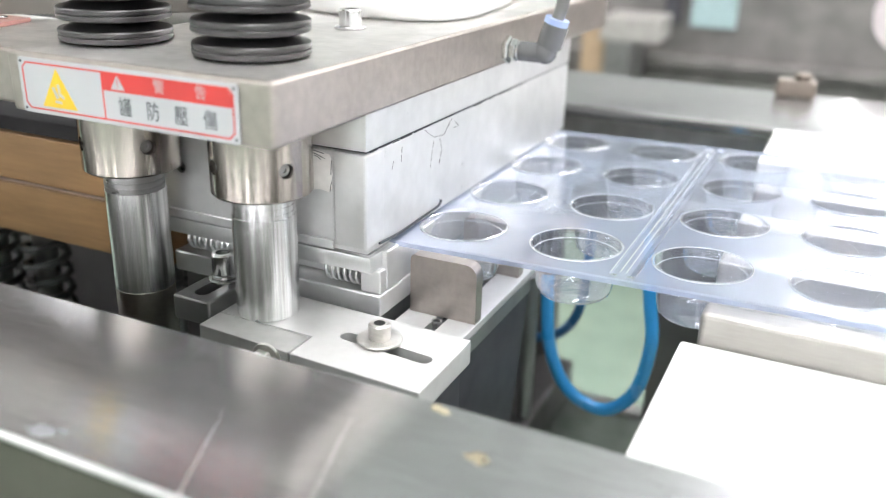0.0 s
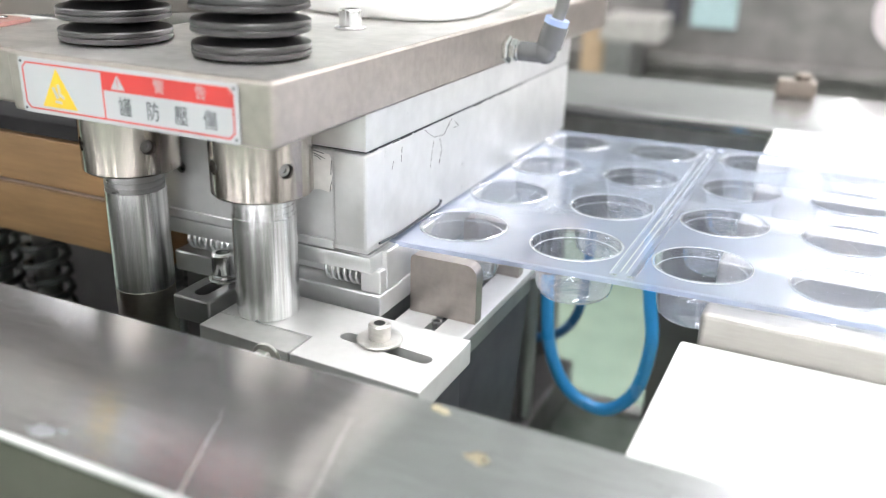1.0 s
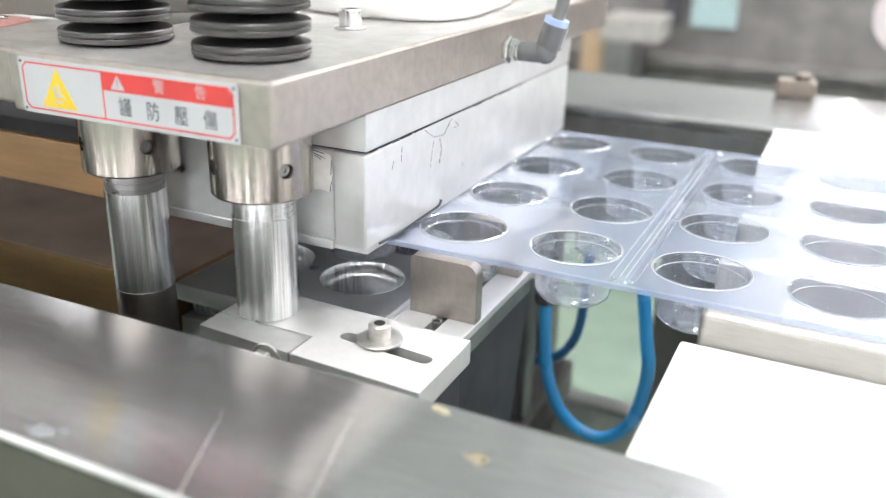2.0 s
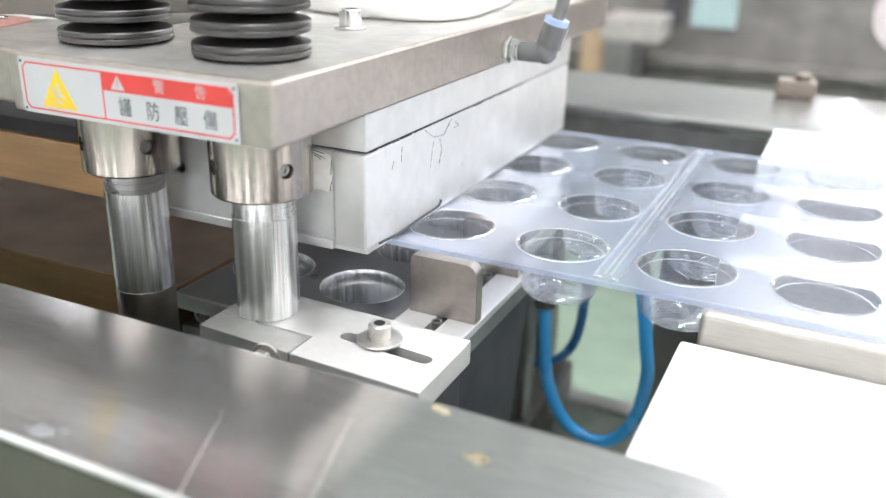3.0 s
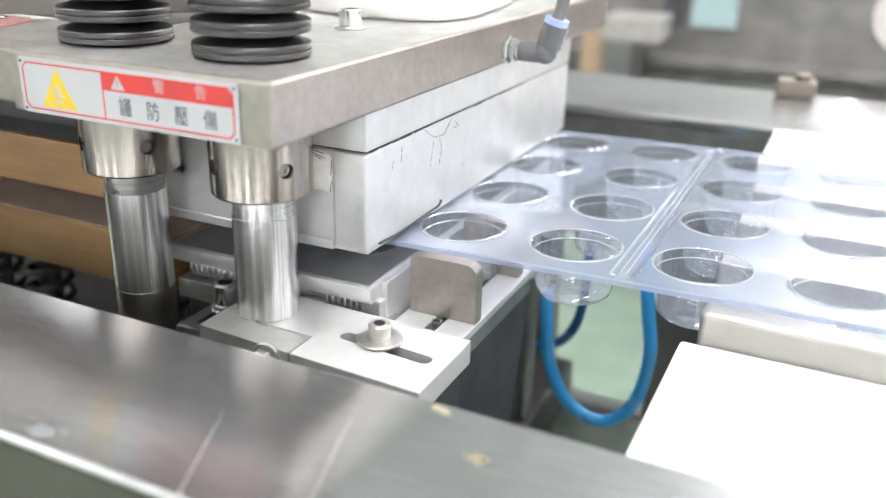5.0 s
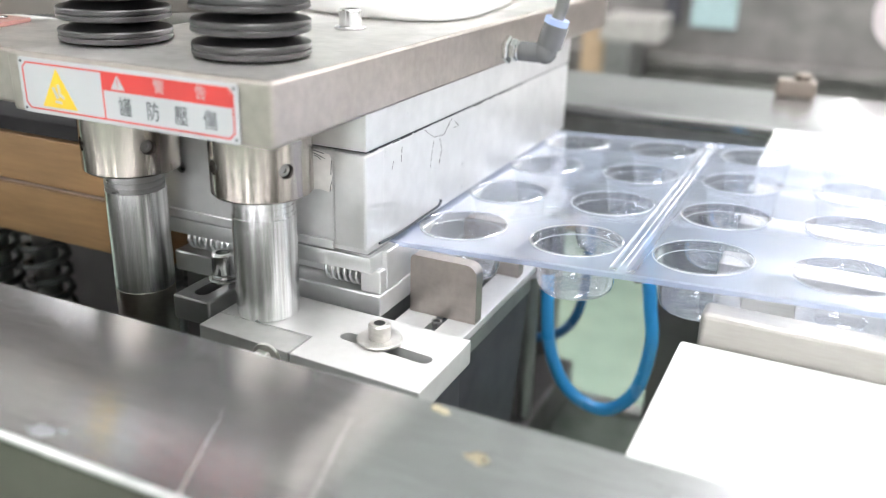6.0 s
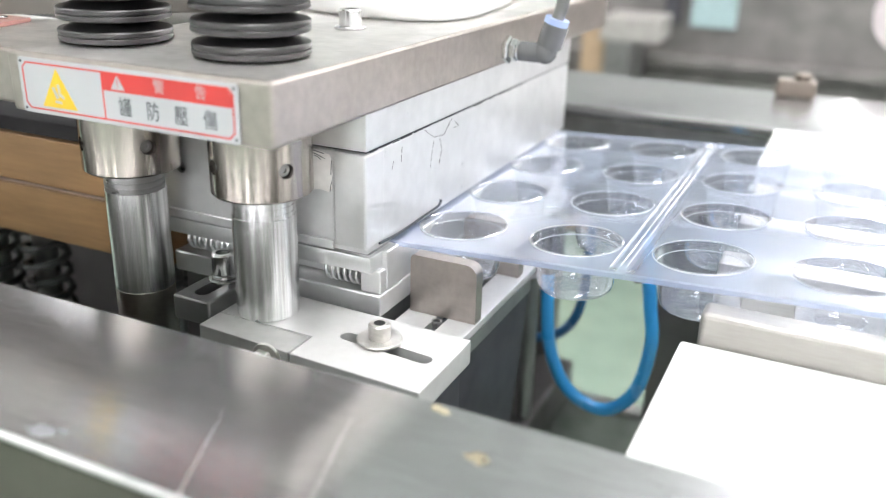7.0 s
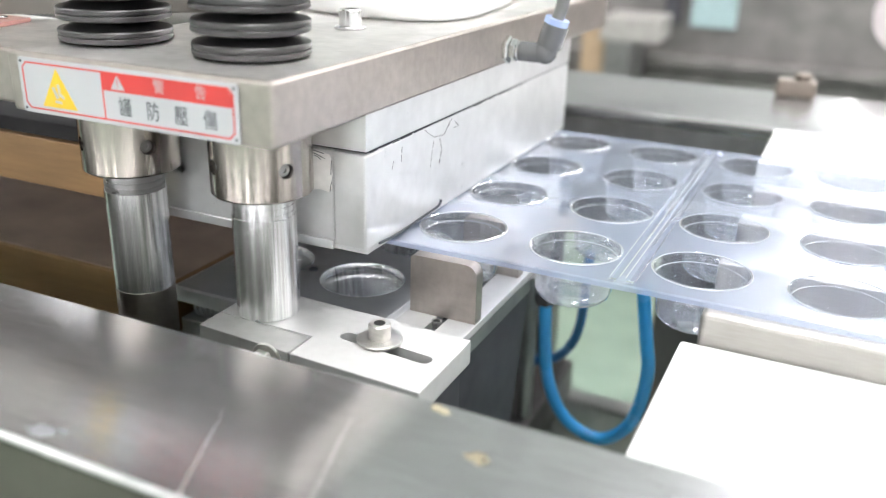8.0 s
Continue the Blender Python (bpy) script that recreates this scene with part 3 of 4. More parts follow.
def sign():
    x0, x1, z0, z1 = -0.3590, -0.2305, 1.0034, 1.0294
    y = 0.2890
    own = thing("warning_sign", (x0, y, z0), "white and red warning sign with a yellow triangle", "sign")

    def rounded(a, b, c, d, r):
        pts = []
        for cx, cz, s in ((b - r, c + r, -90), (b - r, d - r, 0), (a + r, d - r, 90), (a + r, c + r, 180)):
            pts += [(cx + r * math.cos(radians(s + 22.5 * k)), cz + r * math.sin(radians(s + 22.5 * k))) for k in range(5)]
        return pts
    part("panel", flat(rounded(x0, x1, z0, z1, 0.0015), y, 0.2898), S_WHITE, own)
    yl = y - 0.00016

    def ring(a, b, c, d, w, k):
        out = [(a + k, c), (b - k, c), (b, c + k), (b, d - k), (b - k, d), (a + k, d), (a, d - k), (a, c + k)]
        e = k + w * 0.4
        inn = [(a + e, c + w), (b - e, c + w), (b - w, c + e), (b - w, d - e), (b - e, d - w), (a + e, d - w), (a + w, d - e), (a + w, c + e)]
        bm = bmesh.new()
        o = [bm.verts.new((px, yl, pz)) for px, pz in out]
        n = [bm.verts.new((px, yl, pz)) for px, pz in inn]
        o2 = [bm.verts.new((px, y - 0.00002, pz)) for px, pz in out]
        n2 = [bm.verts.new((px, y - 0.00002, pz)) for px, pz in inn]
        for i in range(8):
            j = (i + 1) % 8
            bm.faces.new((o[i], o[j], n[j], n[i]))
            bm.faces.new((o[i], o[j], o2[j], o2[i]))
            bm.faces.new((n[i], n[j], n2[j], n2[i]))
        return bm
    part("border", ring(x0 + 0.0022, x1 - 0.0022, z0 + 0.0018, z1 - 0.0018, 0.0008, 0.0028), S_RED, own, "red border line")
    part("divider", flat([(-0.3068, z0 + 0.0026), (-0.3060, z0 + 0.0026), (-0.3060, z1 - 0.0026), (-0.3068, z1 - 0.0026)], yl, y - 0.00002), S_RED, own, "red dividing line")
    part("header", flat([(-0.3060, 1.0190), (x1 - 0.0030, 1.0190), (x1 - 0.0030, z1 - 0.0052), (x1 - 0.0056, z1 - 0.0026), (-0.3060, z1 - 0.0026)], yl, y - 0.00002), S_RED, own, "red header field")
    tri = part("triangle", flat([(-0.3458, 1.0072), (-0.3237, 1.0072), (-0.3347, 1.0257)], yl, y - 0.00002), S_YELLOW, own, "yellow warning triangle")
    for pts in ([(-0.3385, 1.0165), (-0.3370, 1.0172), (-0.3345, 1.0120), (-0.3362, 1.0115)], [(-0.3345, 1.0150), (-0.3310, 1.0128), (-0.3314, 1.0116), (-0.3350, 1.0136)], [(-0.3352, 1.0185), (-0.3336, 1.0185), (-0.3330, 1.0150), (-0.3346, 1.0148)], [(-0.3372, 1.0108), (-0.3330, 1.0104), (-0.3330, 1.0094), (-0.3372, 1.0096)]):
        part("pictogram", flat(pts, yl - 0.00012, yl - 0.00002), S_WHITE, tri, "pale pictogram stroke")
    small = part("small_triangle", flat([(-0.3012, 1.0199), (-0.2929, 1.0199), (-0.2970, 1.0264)], yl - 0.00014, yl - 0.00002), S_WHITE, own, "small white warning triangle")
    part("exclamation_mark", writing("!", -0.2970, 1.0224, 0.0052, yl - 0.0002), S_RED, small)
    for ch, cx in (("\u8b66", -0.2730), ("\u544a", -0.2500)):
        part("character", writing(ch, cx, 1.0234, 0.0066, yl - 0.00008), S_WHITE, own, "white character")
    for ch, cx in (("\u8b39", -0.2938), ("\u9632", -0.2777), ("\u58d3", -0.2617), ("\u50b7", -0.2457)):
        part("character", writing(ch, cx, 1.0117, 0.0092, yl + 0.00006, 0.86), S_BLACK, own, "black character")
    for cx in (x0 + 0.0019, x1 - 0.0019):
        for cz in (z0 + 0.0019, z1 - 0.0019):
            part("rivet", turned(solid(0.0007, -0.0005, 0.0002, 0.0002), (cx, y, cz), 14, "Y"), RIVET, own)


sign()


# ---- clamping pad ----
def clamp():
    own = thing("clamping_pad", (-0.22, 0.345, Z_STRIP), "pale satin steel clamping pad with a long slot", "clamp plate")
    z0, z1 = Z_STRIP + 0.0003, Z_PAD
    right = prism([(-0.2298, 0.3160), (-0.1552, 0.3118), (-0.1552, 0.372), (-0.290, 0.3765), (-0.290, 0.3372), (-0.2298, 0.3370)], z0, z1, bevel=0.0006)
    part("plate", cut(right, slot_cutter(-0.2135, 0.3455, -0.1675, 0.3418, 0.0042, z0 - 0.01, z1 + 0.01)), PAD, own)
    part("insert", prism([(-0.290, 0.3200), (-0.2310, 0.3162), (-0.2310, 0.3358), (-0.290, 0.3370)], z0, z1, bevel=0.0005), INSERT, own)
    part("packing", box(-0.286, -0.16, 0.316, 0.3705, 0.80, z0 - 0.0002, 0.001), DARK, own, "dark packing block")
    socket_screw("socket_screw", -0.1965, 0.3485, Z_PAD + 0.0002, 0.0058, mat=STEEL)
    s = thing("hexagon_bolt", (-0.2440, 0.3125, 0.884), "shiny hexagon bolt on the front of the pad", "bolt")
    part("head", turned(solid(0.0062, -0.0105, -0.0042, 0.001), (-0.2440, 0.3190, 0.8845), 6, "Y"), STEEL, s)
    part("washer", turned(solid(0.0085, -0.0040, -0.0020, 0.0004), (-0.2440, 0.3190, 0.8845), 30, "Y"), STEEL, s, smooth=True)


clamp()


def guides():
    own = thing("support_strip", (-0.193, 0.45, 0.8755), "grey steel support strip with a long slot", "support strip")
    bar = box(-0.2150, -0.1705, 0.373, 0.5185, 0.8722, Z_STRIP, 0.0006)
    part("bar", cut(bar, slot_cutter(-0.1918, 0.385, -0.1918, 0.505, 0.0034, 0.8, 0.9)), PAD, own)
    for cy, h in ((0.4145, 0.913), (0.490, 0.913)):
        own = thing("film_guide", (-0.192, cy, Z_STRIP), "upright steel film guide plate with rounded corners", "guide plate", "film guides on the strip")
        x0, x1 = (-0.2130, -0.1712) if cy < 0.45 else (-0.2130, -0.1735)
        pts = [(x0, Z_STRIP + 0.0003), (x1, Z_STRIP + 0.0003)]
        pts += [(x1 - 0.007 + 0.007 * math.cos(radians(15 * k)), h - 0.007 + 0.007 * math.sin(radians(15 * k))) for k in range(7)]
        pts += [(x0 + 0.0025 - 0.0025 * math.sin(radians(30 * k)), h - 0.0025 + 0.0025 * math.cos(radians(30 * k))) for k in range(4)]
        part("plate", flat(pts, cy, cy + 0.009), STEEL_SIDE, own)
        socket_screw("screw", -0.1918, cy - 0.0075, Z_STRIP - 0.0006, 0.0030, 0.002, 0, parent=own, mat=DARKMETAL)


guides()


# ---- lower mould, which rises and falls ----
def lower_mould():
    own = thing("lower_mould", (-0.29, 0.55, 0.86), "aluminium lower forming mould with round cavities", "mould")
    holes = []
    for i in range(2):
        for j in range(4):
            cx, cy = -0.2640 - 0.0695 * i, 0.446 + 0.0755 * j
            holes.append(turned([(0, 0.885), (0.0277, 0.885), (0.0277, 0.93), (0, 0.93)], (cx, cy, 0), 48))
    part("top_plate", cut(box(-0.3635, -0.2197, 0.3795, 0.715, 0.9118, 0.9212, 0.0008), *holes), ALU, own, smooth=True)
    # Thin dark sheet on the plate paints in the shade from above.
    part("top_face", cut(box(-0.3615, -0.2225, 0.3825, 0.713, 0.9205, 0.9216, 0.0002), *[turned(solid(0.0277, 0.90, 0.94), (-0.2640 - 0.0695 * (k % 2), 0.446 + 0.0755 * (k // 2), 0), 48) for k in range(8)]), MOULD_TOP, own, "top face darkened for shade under the upper mould")
    for i in range(2):
        for j in range(4):
            cx, cy = -0.2640 - 0.0695 * i, 0.446 + 0.0755 * j
            part("cavity", turned([(0.0276, 0.9212), (0.0270, 0.9217), (0.0264, 0.9208), (0.0262, 0.9185), (0.0256, 0.9180), (0.0255, 0.9140), (0.0250, 0.9128), (0.0254, 0.9118), (0.0246, 0.8900), (0.0235, 0.8875), (0.0, 0.8870)], (cx, cy, 0), 48), CAVITY, own, "polished cavity wall", smooth=True)
    part("core", cut(box(-0.3635, -0.2230, 0.4010, 0.715, 0.8975, 0.9116, 0.0005), *[turned(solid(0.0270, 0.88, 0.93), (-0.2640 - 0.0695 * (k % 2), 0.446 + 0.0755 * (k // 2), 0), 40) for k in range(8)]), ALU, own)
    part("side_wall", box(-0.2226, -0.2168, 0.3930, 0.715, 0.8975, 0.9210, 0.0008), ALU, own)
    part("corner_block", box(-0.2300, -0.2170, 0.3860, 0.3926, 0.8975, 0.9114, 0.0008), ALU, own)
    part("base", cut(box(-0.3635, -0.2165, 0.3850, 0.715, 0.8840, 0.8971, 0.001), *[turned(solid(0.0262, 0.8865, 0.93), (-0.2640 - 0.0695 * (k % 2), 0.446 + 0.0755 * (k // 2), 0), 40) for k in range(8)]), ALU, own)
    part("carrier", box(-0.3600, -0.2200, 0.3900, 0.712, 0.8500, 0.8838, 0.001), DARKMETAL, own, "dark carrier plate")
    for x0, x1, n in ((-0.3560, -0.2880, 16), (-0.2560, -0.2320, 6)):
        part("coil_spring", coil(0.3945, 0.9045, x0, x1, 0.0062, 0.0011, n, "X"), ALU, own, "bright coil spring", smooth=True)
    part("pin", turned(solid(0.0032, 0.9216, 0.9234, 0.0006), (-0.2990, 0.4424, 0), 20), CHROME, own, "small bright locating pin", smooth=True)
    clampb = part("clamp", cut(box(-0.3160, -0.2912, 0.3300, 0.3845, 0.8845, 0.8990, 0.0012), slot_cutter(-0.3035, 0.3405, -0.3035, 0.3600, 0.0046, 0.87, 0.92)), DARKMETAL, own, "slotted steel clamp")
    part("clamp_washer", turned(solid(0.0090, 0.8992, 0.9010, 0.0004), (-0.3035, 0.3590, 0), 36), CHROME, clampb, smooth=True)
    part("clamp_ring", turned(solid(0.0072, 0.9012, 0.9036, 0.0006), (-0.3035, 0.3590, 0), 36), CHROME, clampb, smooth=True)
    part("clamp_screw", turned([(0, 0.9038), (0.0064, 0.9038), (0.0066, 0.9050), (0.0066, 0.9150), (0.0058, 0.9160), (0.0040, 0.9160), (0.0036, 0.9110), (0, 0.9110)], (-0.3035, 0.3590, 0), 36), CHROME, clampb, smooth=True)
    return own


MOULD = lower_mould()


# ---- the blister film, fed from the mould to the table ----
CX0, CPX, CY0, CPY = -0.1940, 0.0695, 0.446, 0.0755
COLUMNS = 8
BAND = 0.0072
CHANNEL = ((-0.0072, 0.0), (-0.0060, -0.0013), (-0.0032, -0.0014), (-0.0021, 0.0007), (-0.0008, 0.0009), (0.0008, 0.0009), (0.0021, 0.0007), (0.0032, -0.0014), (0.0060, -0.0013), (0.0072, 0.0))


def channel(bm, x, y0, y1):
    """A pressed double groove across the film between two packs, running out flat at both ends."""
    rows = []
    for y, share in ((y0, 0.0), (y0 + 0.004, 0.15), (y0 + 0.009, 1.0), (y0 + 0.03, 1.0), (y1 - 0.03, 1.0), (y1 - 0.009, 1.0), (y1 - 0.004, 0.15), (y1, 0.0)):
        rows.append([bm.verts.new((x + dx, y, Z_FILM + dz * share)) for dx, dz in CHANNEL])
    for a, b in zip(rows, rows[1:]):
        for k in range(len(CHANNEL) - 1):
            bm.faces.new((a[k], a[k + 1], b[k + 1], b[k]))


def film():
    own = thing("blister_film", (-0.212, 0.55, Z_FILM), "clear bluish blister film with rows of formed cups", "film")
    bm = bmesh.new()
    for i in range(COLUMNS):
        for j in range(4):
            cx, cy = CX0 + CPX * i, CY0 + CPY * j
            left = BAND if i % 2 == 0 and i else 0.0
            right = BAND if i % 2 == 1 and i < COLUMNS - 1 else 0.0
            holed_cell(bm, cx - CPX / 2 + left, cx + CPX / 2 - right, cy - CPY / 2, cy + CPY / 2, Z_FILM, cx, cy, 0.0262, 48)
    x0, x1 = CX0 - CPX / 2, CX0 + CPX * (COLUMNS - 0.5)
    y0, y1 = CY0 - CPY / 2, CY0 + CPY * 3.5
    for i in range(1, COLUMNS - 1, 2):
        channel(bm, CX0 + CPX * (i + 0.5), y0, y1)
    # flat film before the mould, and the edge lips
    n = [bm.verts.new(q) for q in ((-1.1, y0, Z_FILM), (x0, y0, Z_FILM), (x0, y1, Z_FILM), (-1.1, y1, Z_FILM))]
    bm.faces.new(n)
    for y, s in ((y0, -1), (y1, 1)):
        lip = [(x0, y, Z_FILM), (x1, y, Z_FILM), (x1, y + s * 0.0012, Z_FILM - 0.0006), (x0, y + s * 0.0012, Z_FILM - 0.0006)]
        bm.faces.new([bm.verts.new(q) for q in lip])
        lip = [(x0, y + s * 0.0012, Z_FILM - 0.0006), (x1, y + s * 0.0012, Z_FILM - 0.0006), (x1, y + s * 0.0016, Z_FILM - 0.0030), (x0, y + s * 0.0016, Z_FILM - 0.0030)]
        bm.faces.new([bm.verts.new(q) for q in lip])
    bmesh.ops.remove_doubles(bm, verts=bm.verts, dist=0.00005)
    part("sheet", bm, PVC, own)
    profile = [(0.0262, 0.0), (0.0261, 0.0008), (0.0255, 0.0011), (0.0250, 0.0008), (0.0247, -0.0010), (0.0243, -0.0042), (0.0236, -0.0046), (0.0233, -0.0060), (0.0218, -0.0235), (0.0208, -0.0268), (0.0190, -0.0286), (0.0165, -0.0290), (0.0145, -0.0288), (0.0132, -0.0276), (0.0115, -0.0270), (0.0, -0.0268)]
    cup = rim = step = None
    for i in range(COLUMNS):
        for j in range(4):
            at = (CX0 + CPX * i, CY0 + CPY * j, Z_FILM)
            if cup is None:
                cup = part("cup", turned(profile, (0, 0, 0), 56), PVC_CUP, None, smooth=True)
                ob = cup
            else:
                ob = new("cup", cup.data)
            ob.parent = own
            ob.location = Vector(at) - own.location
            if rim is None:
                rim = part("rim", turned([(0.0262 + 0.0003 * math.cos(radians(40 * k)), 0.0004 + 0.0003 * math.sin(radians(40 * k))) for k in range(10)], (0, 0, 0), 56), PVC_RIM, None, smooth=True)
                r = rim
            else:
                r = new("rim", rim.data)
            r.parent = ob
            if step is None:
                step = part("step_ring", turned([(0.0238 + 0.0002 * math.cos(radians(60 * k)), -0.0044 + 0.0002 * math.sin(radians(60 * k))) for k in range(7)], (0, 0, 0), 48), PVC_RIM, None, smooth=True)
                r = step
            else:
                r = new("step_ring", step.data)
            r.parent = ob
    # bright crests of the grooves between the packs
    for i in range(1, COLUMNS - 1, 2):
        x = CX0 + CPX * (i + 0.5)
        for dx, dz, r in ((-0.0068, 0.0, 0.00018), (-0.0016, 0.0008, 0.0003), (0.0016, 0.0008, 0.00026)):
            part("tear_line", tube([(x + dx, y0 + 0.008, Z_FILM + dz), (x + dx, y0 + 0.10, Z_FILM + dz), (x + dx, y1 - 0.10, Z_FILM + dz), (x + dx, y1 - 0.008, Z_FILM + dz)], r, 8), PVC_RIM, own, smooth=True)
    return own


FILM = film()


# ---- delivery table ----
def table():
    own = thing("guide_table", (0.3, 0.6, 0.0), "steel guide table with long channels under the film", "table")
    part("front_bar", box(-0.047, 1.0, 0.400, 0.4165, 0.86, 0.9200, 0.003, seg=3), BAR, own, "bare steel front bar")
    for j in range(3):
        y = CY0 + CPY * (j + 0.5)
        part("bar", box(-0.050, 1.0, y - 0.0105, y + 0.0105, 0.86, 0.9195, 0.001), STEEL, own)
    # Steel bar made white; the bright reflection on it is put into the colour.
    part("rear_bar", box(-0.0565, 1.0, 0.703, 0.8295, 0.86, 0.920, 0.001), WHITE, own)
    # White channel floor makes up in colour for the shade below the film.
    part("bed", box(-0.048, 1.0, 0.4005, 0.8292, 0.80, 0.8925, 0.001), WHITE, own, "channel floor whitened against the shade")
    for x in (0.1, 0.9):
        for y in (0.45, 0.78):
            part("leg", box(x - 0.02, x + 0.02, y - 0.02, y + 0.02, 0, 0.7998), DARK, own)
    own = thing("cover_plate", (0.2, 0.35, 0.895), "plain white plastic cover plate beside the film", "cover plate")
    part("plate", box(-0.0545, 1.0, 0.2605, 0.3994, 0.892, 0.9035, 0.0015), WHITE, own)
    part("support", box(-0.040, 1.0, 0.2650, 0.3990, 0.78, 0.8918, 0.001), STEEL_SIDE, own)


table()


# ---- heating station ----
def heater():
    up = thing("upper_heater", (-0.6, 0.6, Z_FILM), "brown laminate upper heating plate", "heater")
    part("block", box(-0.95, -0.3655, 0.380, 0.78, 0.9240, 0.9560, 0.001), TAN, up)
    # Black sheet where only the press plate's shade falls on the heater.
    part("shade_cover", box(-0.95, -0.372, 0.384, 0.78, 0.9562, 0.9660, 0.001), COVER_SHADE, up, "black cover standing in for shade under the press plate")
    low = thing("lower_heater", (-0.6, 0.6, 0.88), "brown laminate lower heating plate on springs", "heater")
    part("block", box(-0.95, -0.3655, 0.380, 0.78, 0.8860, 0.9212, 0.001), TAN, low)
    part("face", box(-0.948, -0.3675, 0.382, 0.778, 0.9213, 0.9220, 0.0003), TAN_TOP, low, "dark worn heating face")
    for x, y in ((-0.535, 0.43), (-0.59, 0.43), (-0.45, 0.47), (-0.50, 0.56)):
        part("coil_spring", coil(x, y, 0.800, 0.8858, 0.0160, 0.0028, 6), BLACK, low, "black coil spring", smooth=True)
        part("pin", turned(solid(0.009, 0.7800, 0.8858), (x, y, 0), 24), DARKMETAL, low, smooth=True)
    return low


HEATER = heater()


# ---- air hoses ----
def hoses():
    own = thing("air_hose", (-0.14, 0.6, 0.8), "blue polyurethane air hose in a hanging loop", "hose")
    y = 0.6
    part("loop", tube([(-0.1888, y, 0.872), (-0.1872, y, 0.82), (-0.1814, y, 0.772), (-0.1634, y, 0.739), (-0.1334, y, 0.7295), (-0.1107, y, 0.752), (-0.1028, y, 0.795), (-0.1070, y, 0.828), (-0.1096, y, 0.844), (-0.1139, y, 0.868), (-0.1191, y, 0.884)], 0.0052), HOSE, own, smooth=True)
    part("fitting", turned(solid(0.0085, 0.838, 0.880), (-0.1888, y, 0), 6), BLACK, own, "black hose fitting")
    two = thing("short_hose", (-0.17, 0.62, 0.8), "short blue air hose behind the loop, darkened for shade", "hose")
    part("bend", tube([(-0.172, 0.66, 0.86), (-0.174, 0.66, 0.800), (-0.182, 0.66, 0.770), (-0.200, 0.66, 0.752), (-0.228, 0.66, 0.745)], 0.0042), HOSE_SHADED, two, smooth=True)
    hold = thing("hose_holder", (-0.12, 0.6, 0.85), "black sleeve that holds the blue hose", "hose holder")
    part("sleeve", tube([(-0.1150, y, 0.846), (-0.1185, y, 0.858), (-0.127, y, 0.878)], 0.0070), BLACK, hold, smooth=True)
    part("arm", box(-0.128, -0.118, 0.607, 0.7648, 0.845, 0.8495, 0.001), DARK, hold)
    return own, two


HOSE_LOOP, HOSE_SHORT = hoses()


# ---- on the press plate ----
def on_plate():
    socket_screw("socket_screw", -0.2725, 0.449, 1.0319, 0.0066, 0.0098, 0.0095)
    own = thing("air_fitting", (-0.2135, 0.551, 1.0132), "black push-in elbow air fitting with a clear tube", "fitting")
    x, y, z = -0.2138, 0.551, 1.0125
    part("flange", turned(solid(0.0092, 0.0, 0.0040, 0.0010), (x, y, z), 6, "X"), CHROME, own, "bright hexagon flange")
    part("nut", turned(solid(0.0072, 0.0042, 0.0085, 0.0006), (x, y, z), 6, "X"), CHROME, own)
    part("ring", turned(solid(0.0060, 0.0087, 0.0105, 0.0004), (x, y, z), 24, "X"), CHROME, own, smooth=True)
    part("elbow", tube([(x + 0.0105, y, z), (x + 0.024, y, z), (x + 0.0285, y, z + 0.002), (x + 0.0315, y, z + 0.008), (x + 0.0345, y, z + 0.019)], 0.0066, 20), ELBOW, own, smooth=True)
    part("socket", tube([(x + 0.0300, y, z + 0.0045), (x + 0.0343, y, z + 0.0188)], 0.0084, 20), ELBOW, own, smooth=True)
    part("joint", turned([(0.0078 * math.sin(radians(k * 15)), -0.0078 * math.cos(radians(k * 15))) for k in range(13)], (x + 0.0278, y, z + 0.0005), 24), ELBOW, own, "rounded elbow joint", smooth=True)
    part("collar", tube([(x + 0.0338, y, z + 0.0190), (x + 0.0348, y, z + 0.0225)], 0.0080, 20), BLUE_RING, own, "blue release ring", smooth=True)
    part("tube", tube([(x + 0.0348, y, z + 0.0226), (x + 0.0378, y, z + 0.034), (x + 0.0390, y, z + 0.06), (x + 0.02, y, z + 0.11), (x - 0.05, y + 0.05, z + 0.14)], 0.0042, 14), DARKMETAL, own, "grey air tube", smooth=True)
    hose = thing("white_hose", (-0.29, 0.52, 1.0319), "thick white hose lying in a loop on the press plate", "hose")
    zz = 1.0402
    part("loop", tube([(-0.395, 0.60, zz), (-0.37, 0.538, zz), (-0.335, 0.513, zz), (-0.290, 0.502, zz), (-0.256, 0.506, zz), (-0.239, 0.532, zz), (-0.243, 0.585, zz), (-0.252, 0.64, zz), (-0.27, 0.72, zz + 0.01)], 0.0082, 18), WHITE, hose, smooth=True)
    dark = thing("junction_box", (-0.295, 0.575, 1.0319), "small dark grey box on the press plate", "box")
    part("body", box(-0.345, -0.262, 0.560, 0.640, 1.0321, 1.062, 0.003), BLACK, dark)
    part("lid", box(-0.343, -0.264, 0.562, 0.638, 1.0622, 1.066, 0.0015), DARKMETAL, dark)


on_plate()


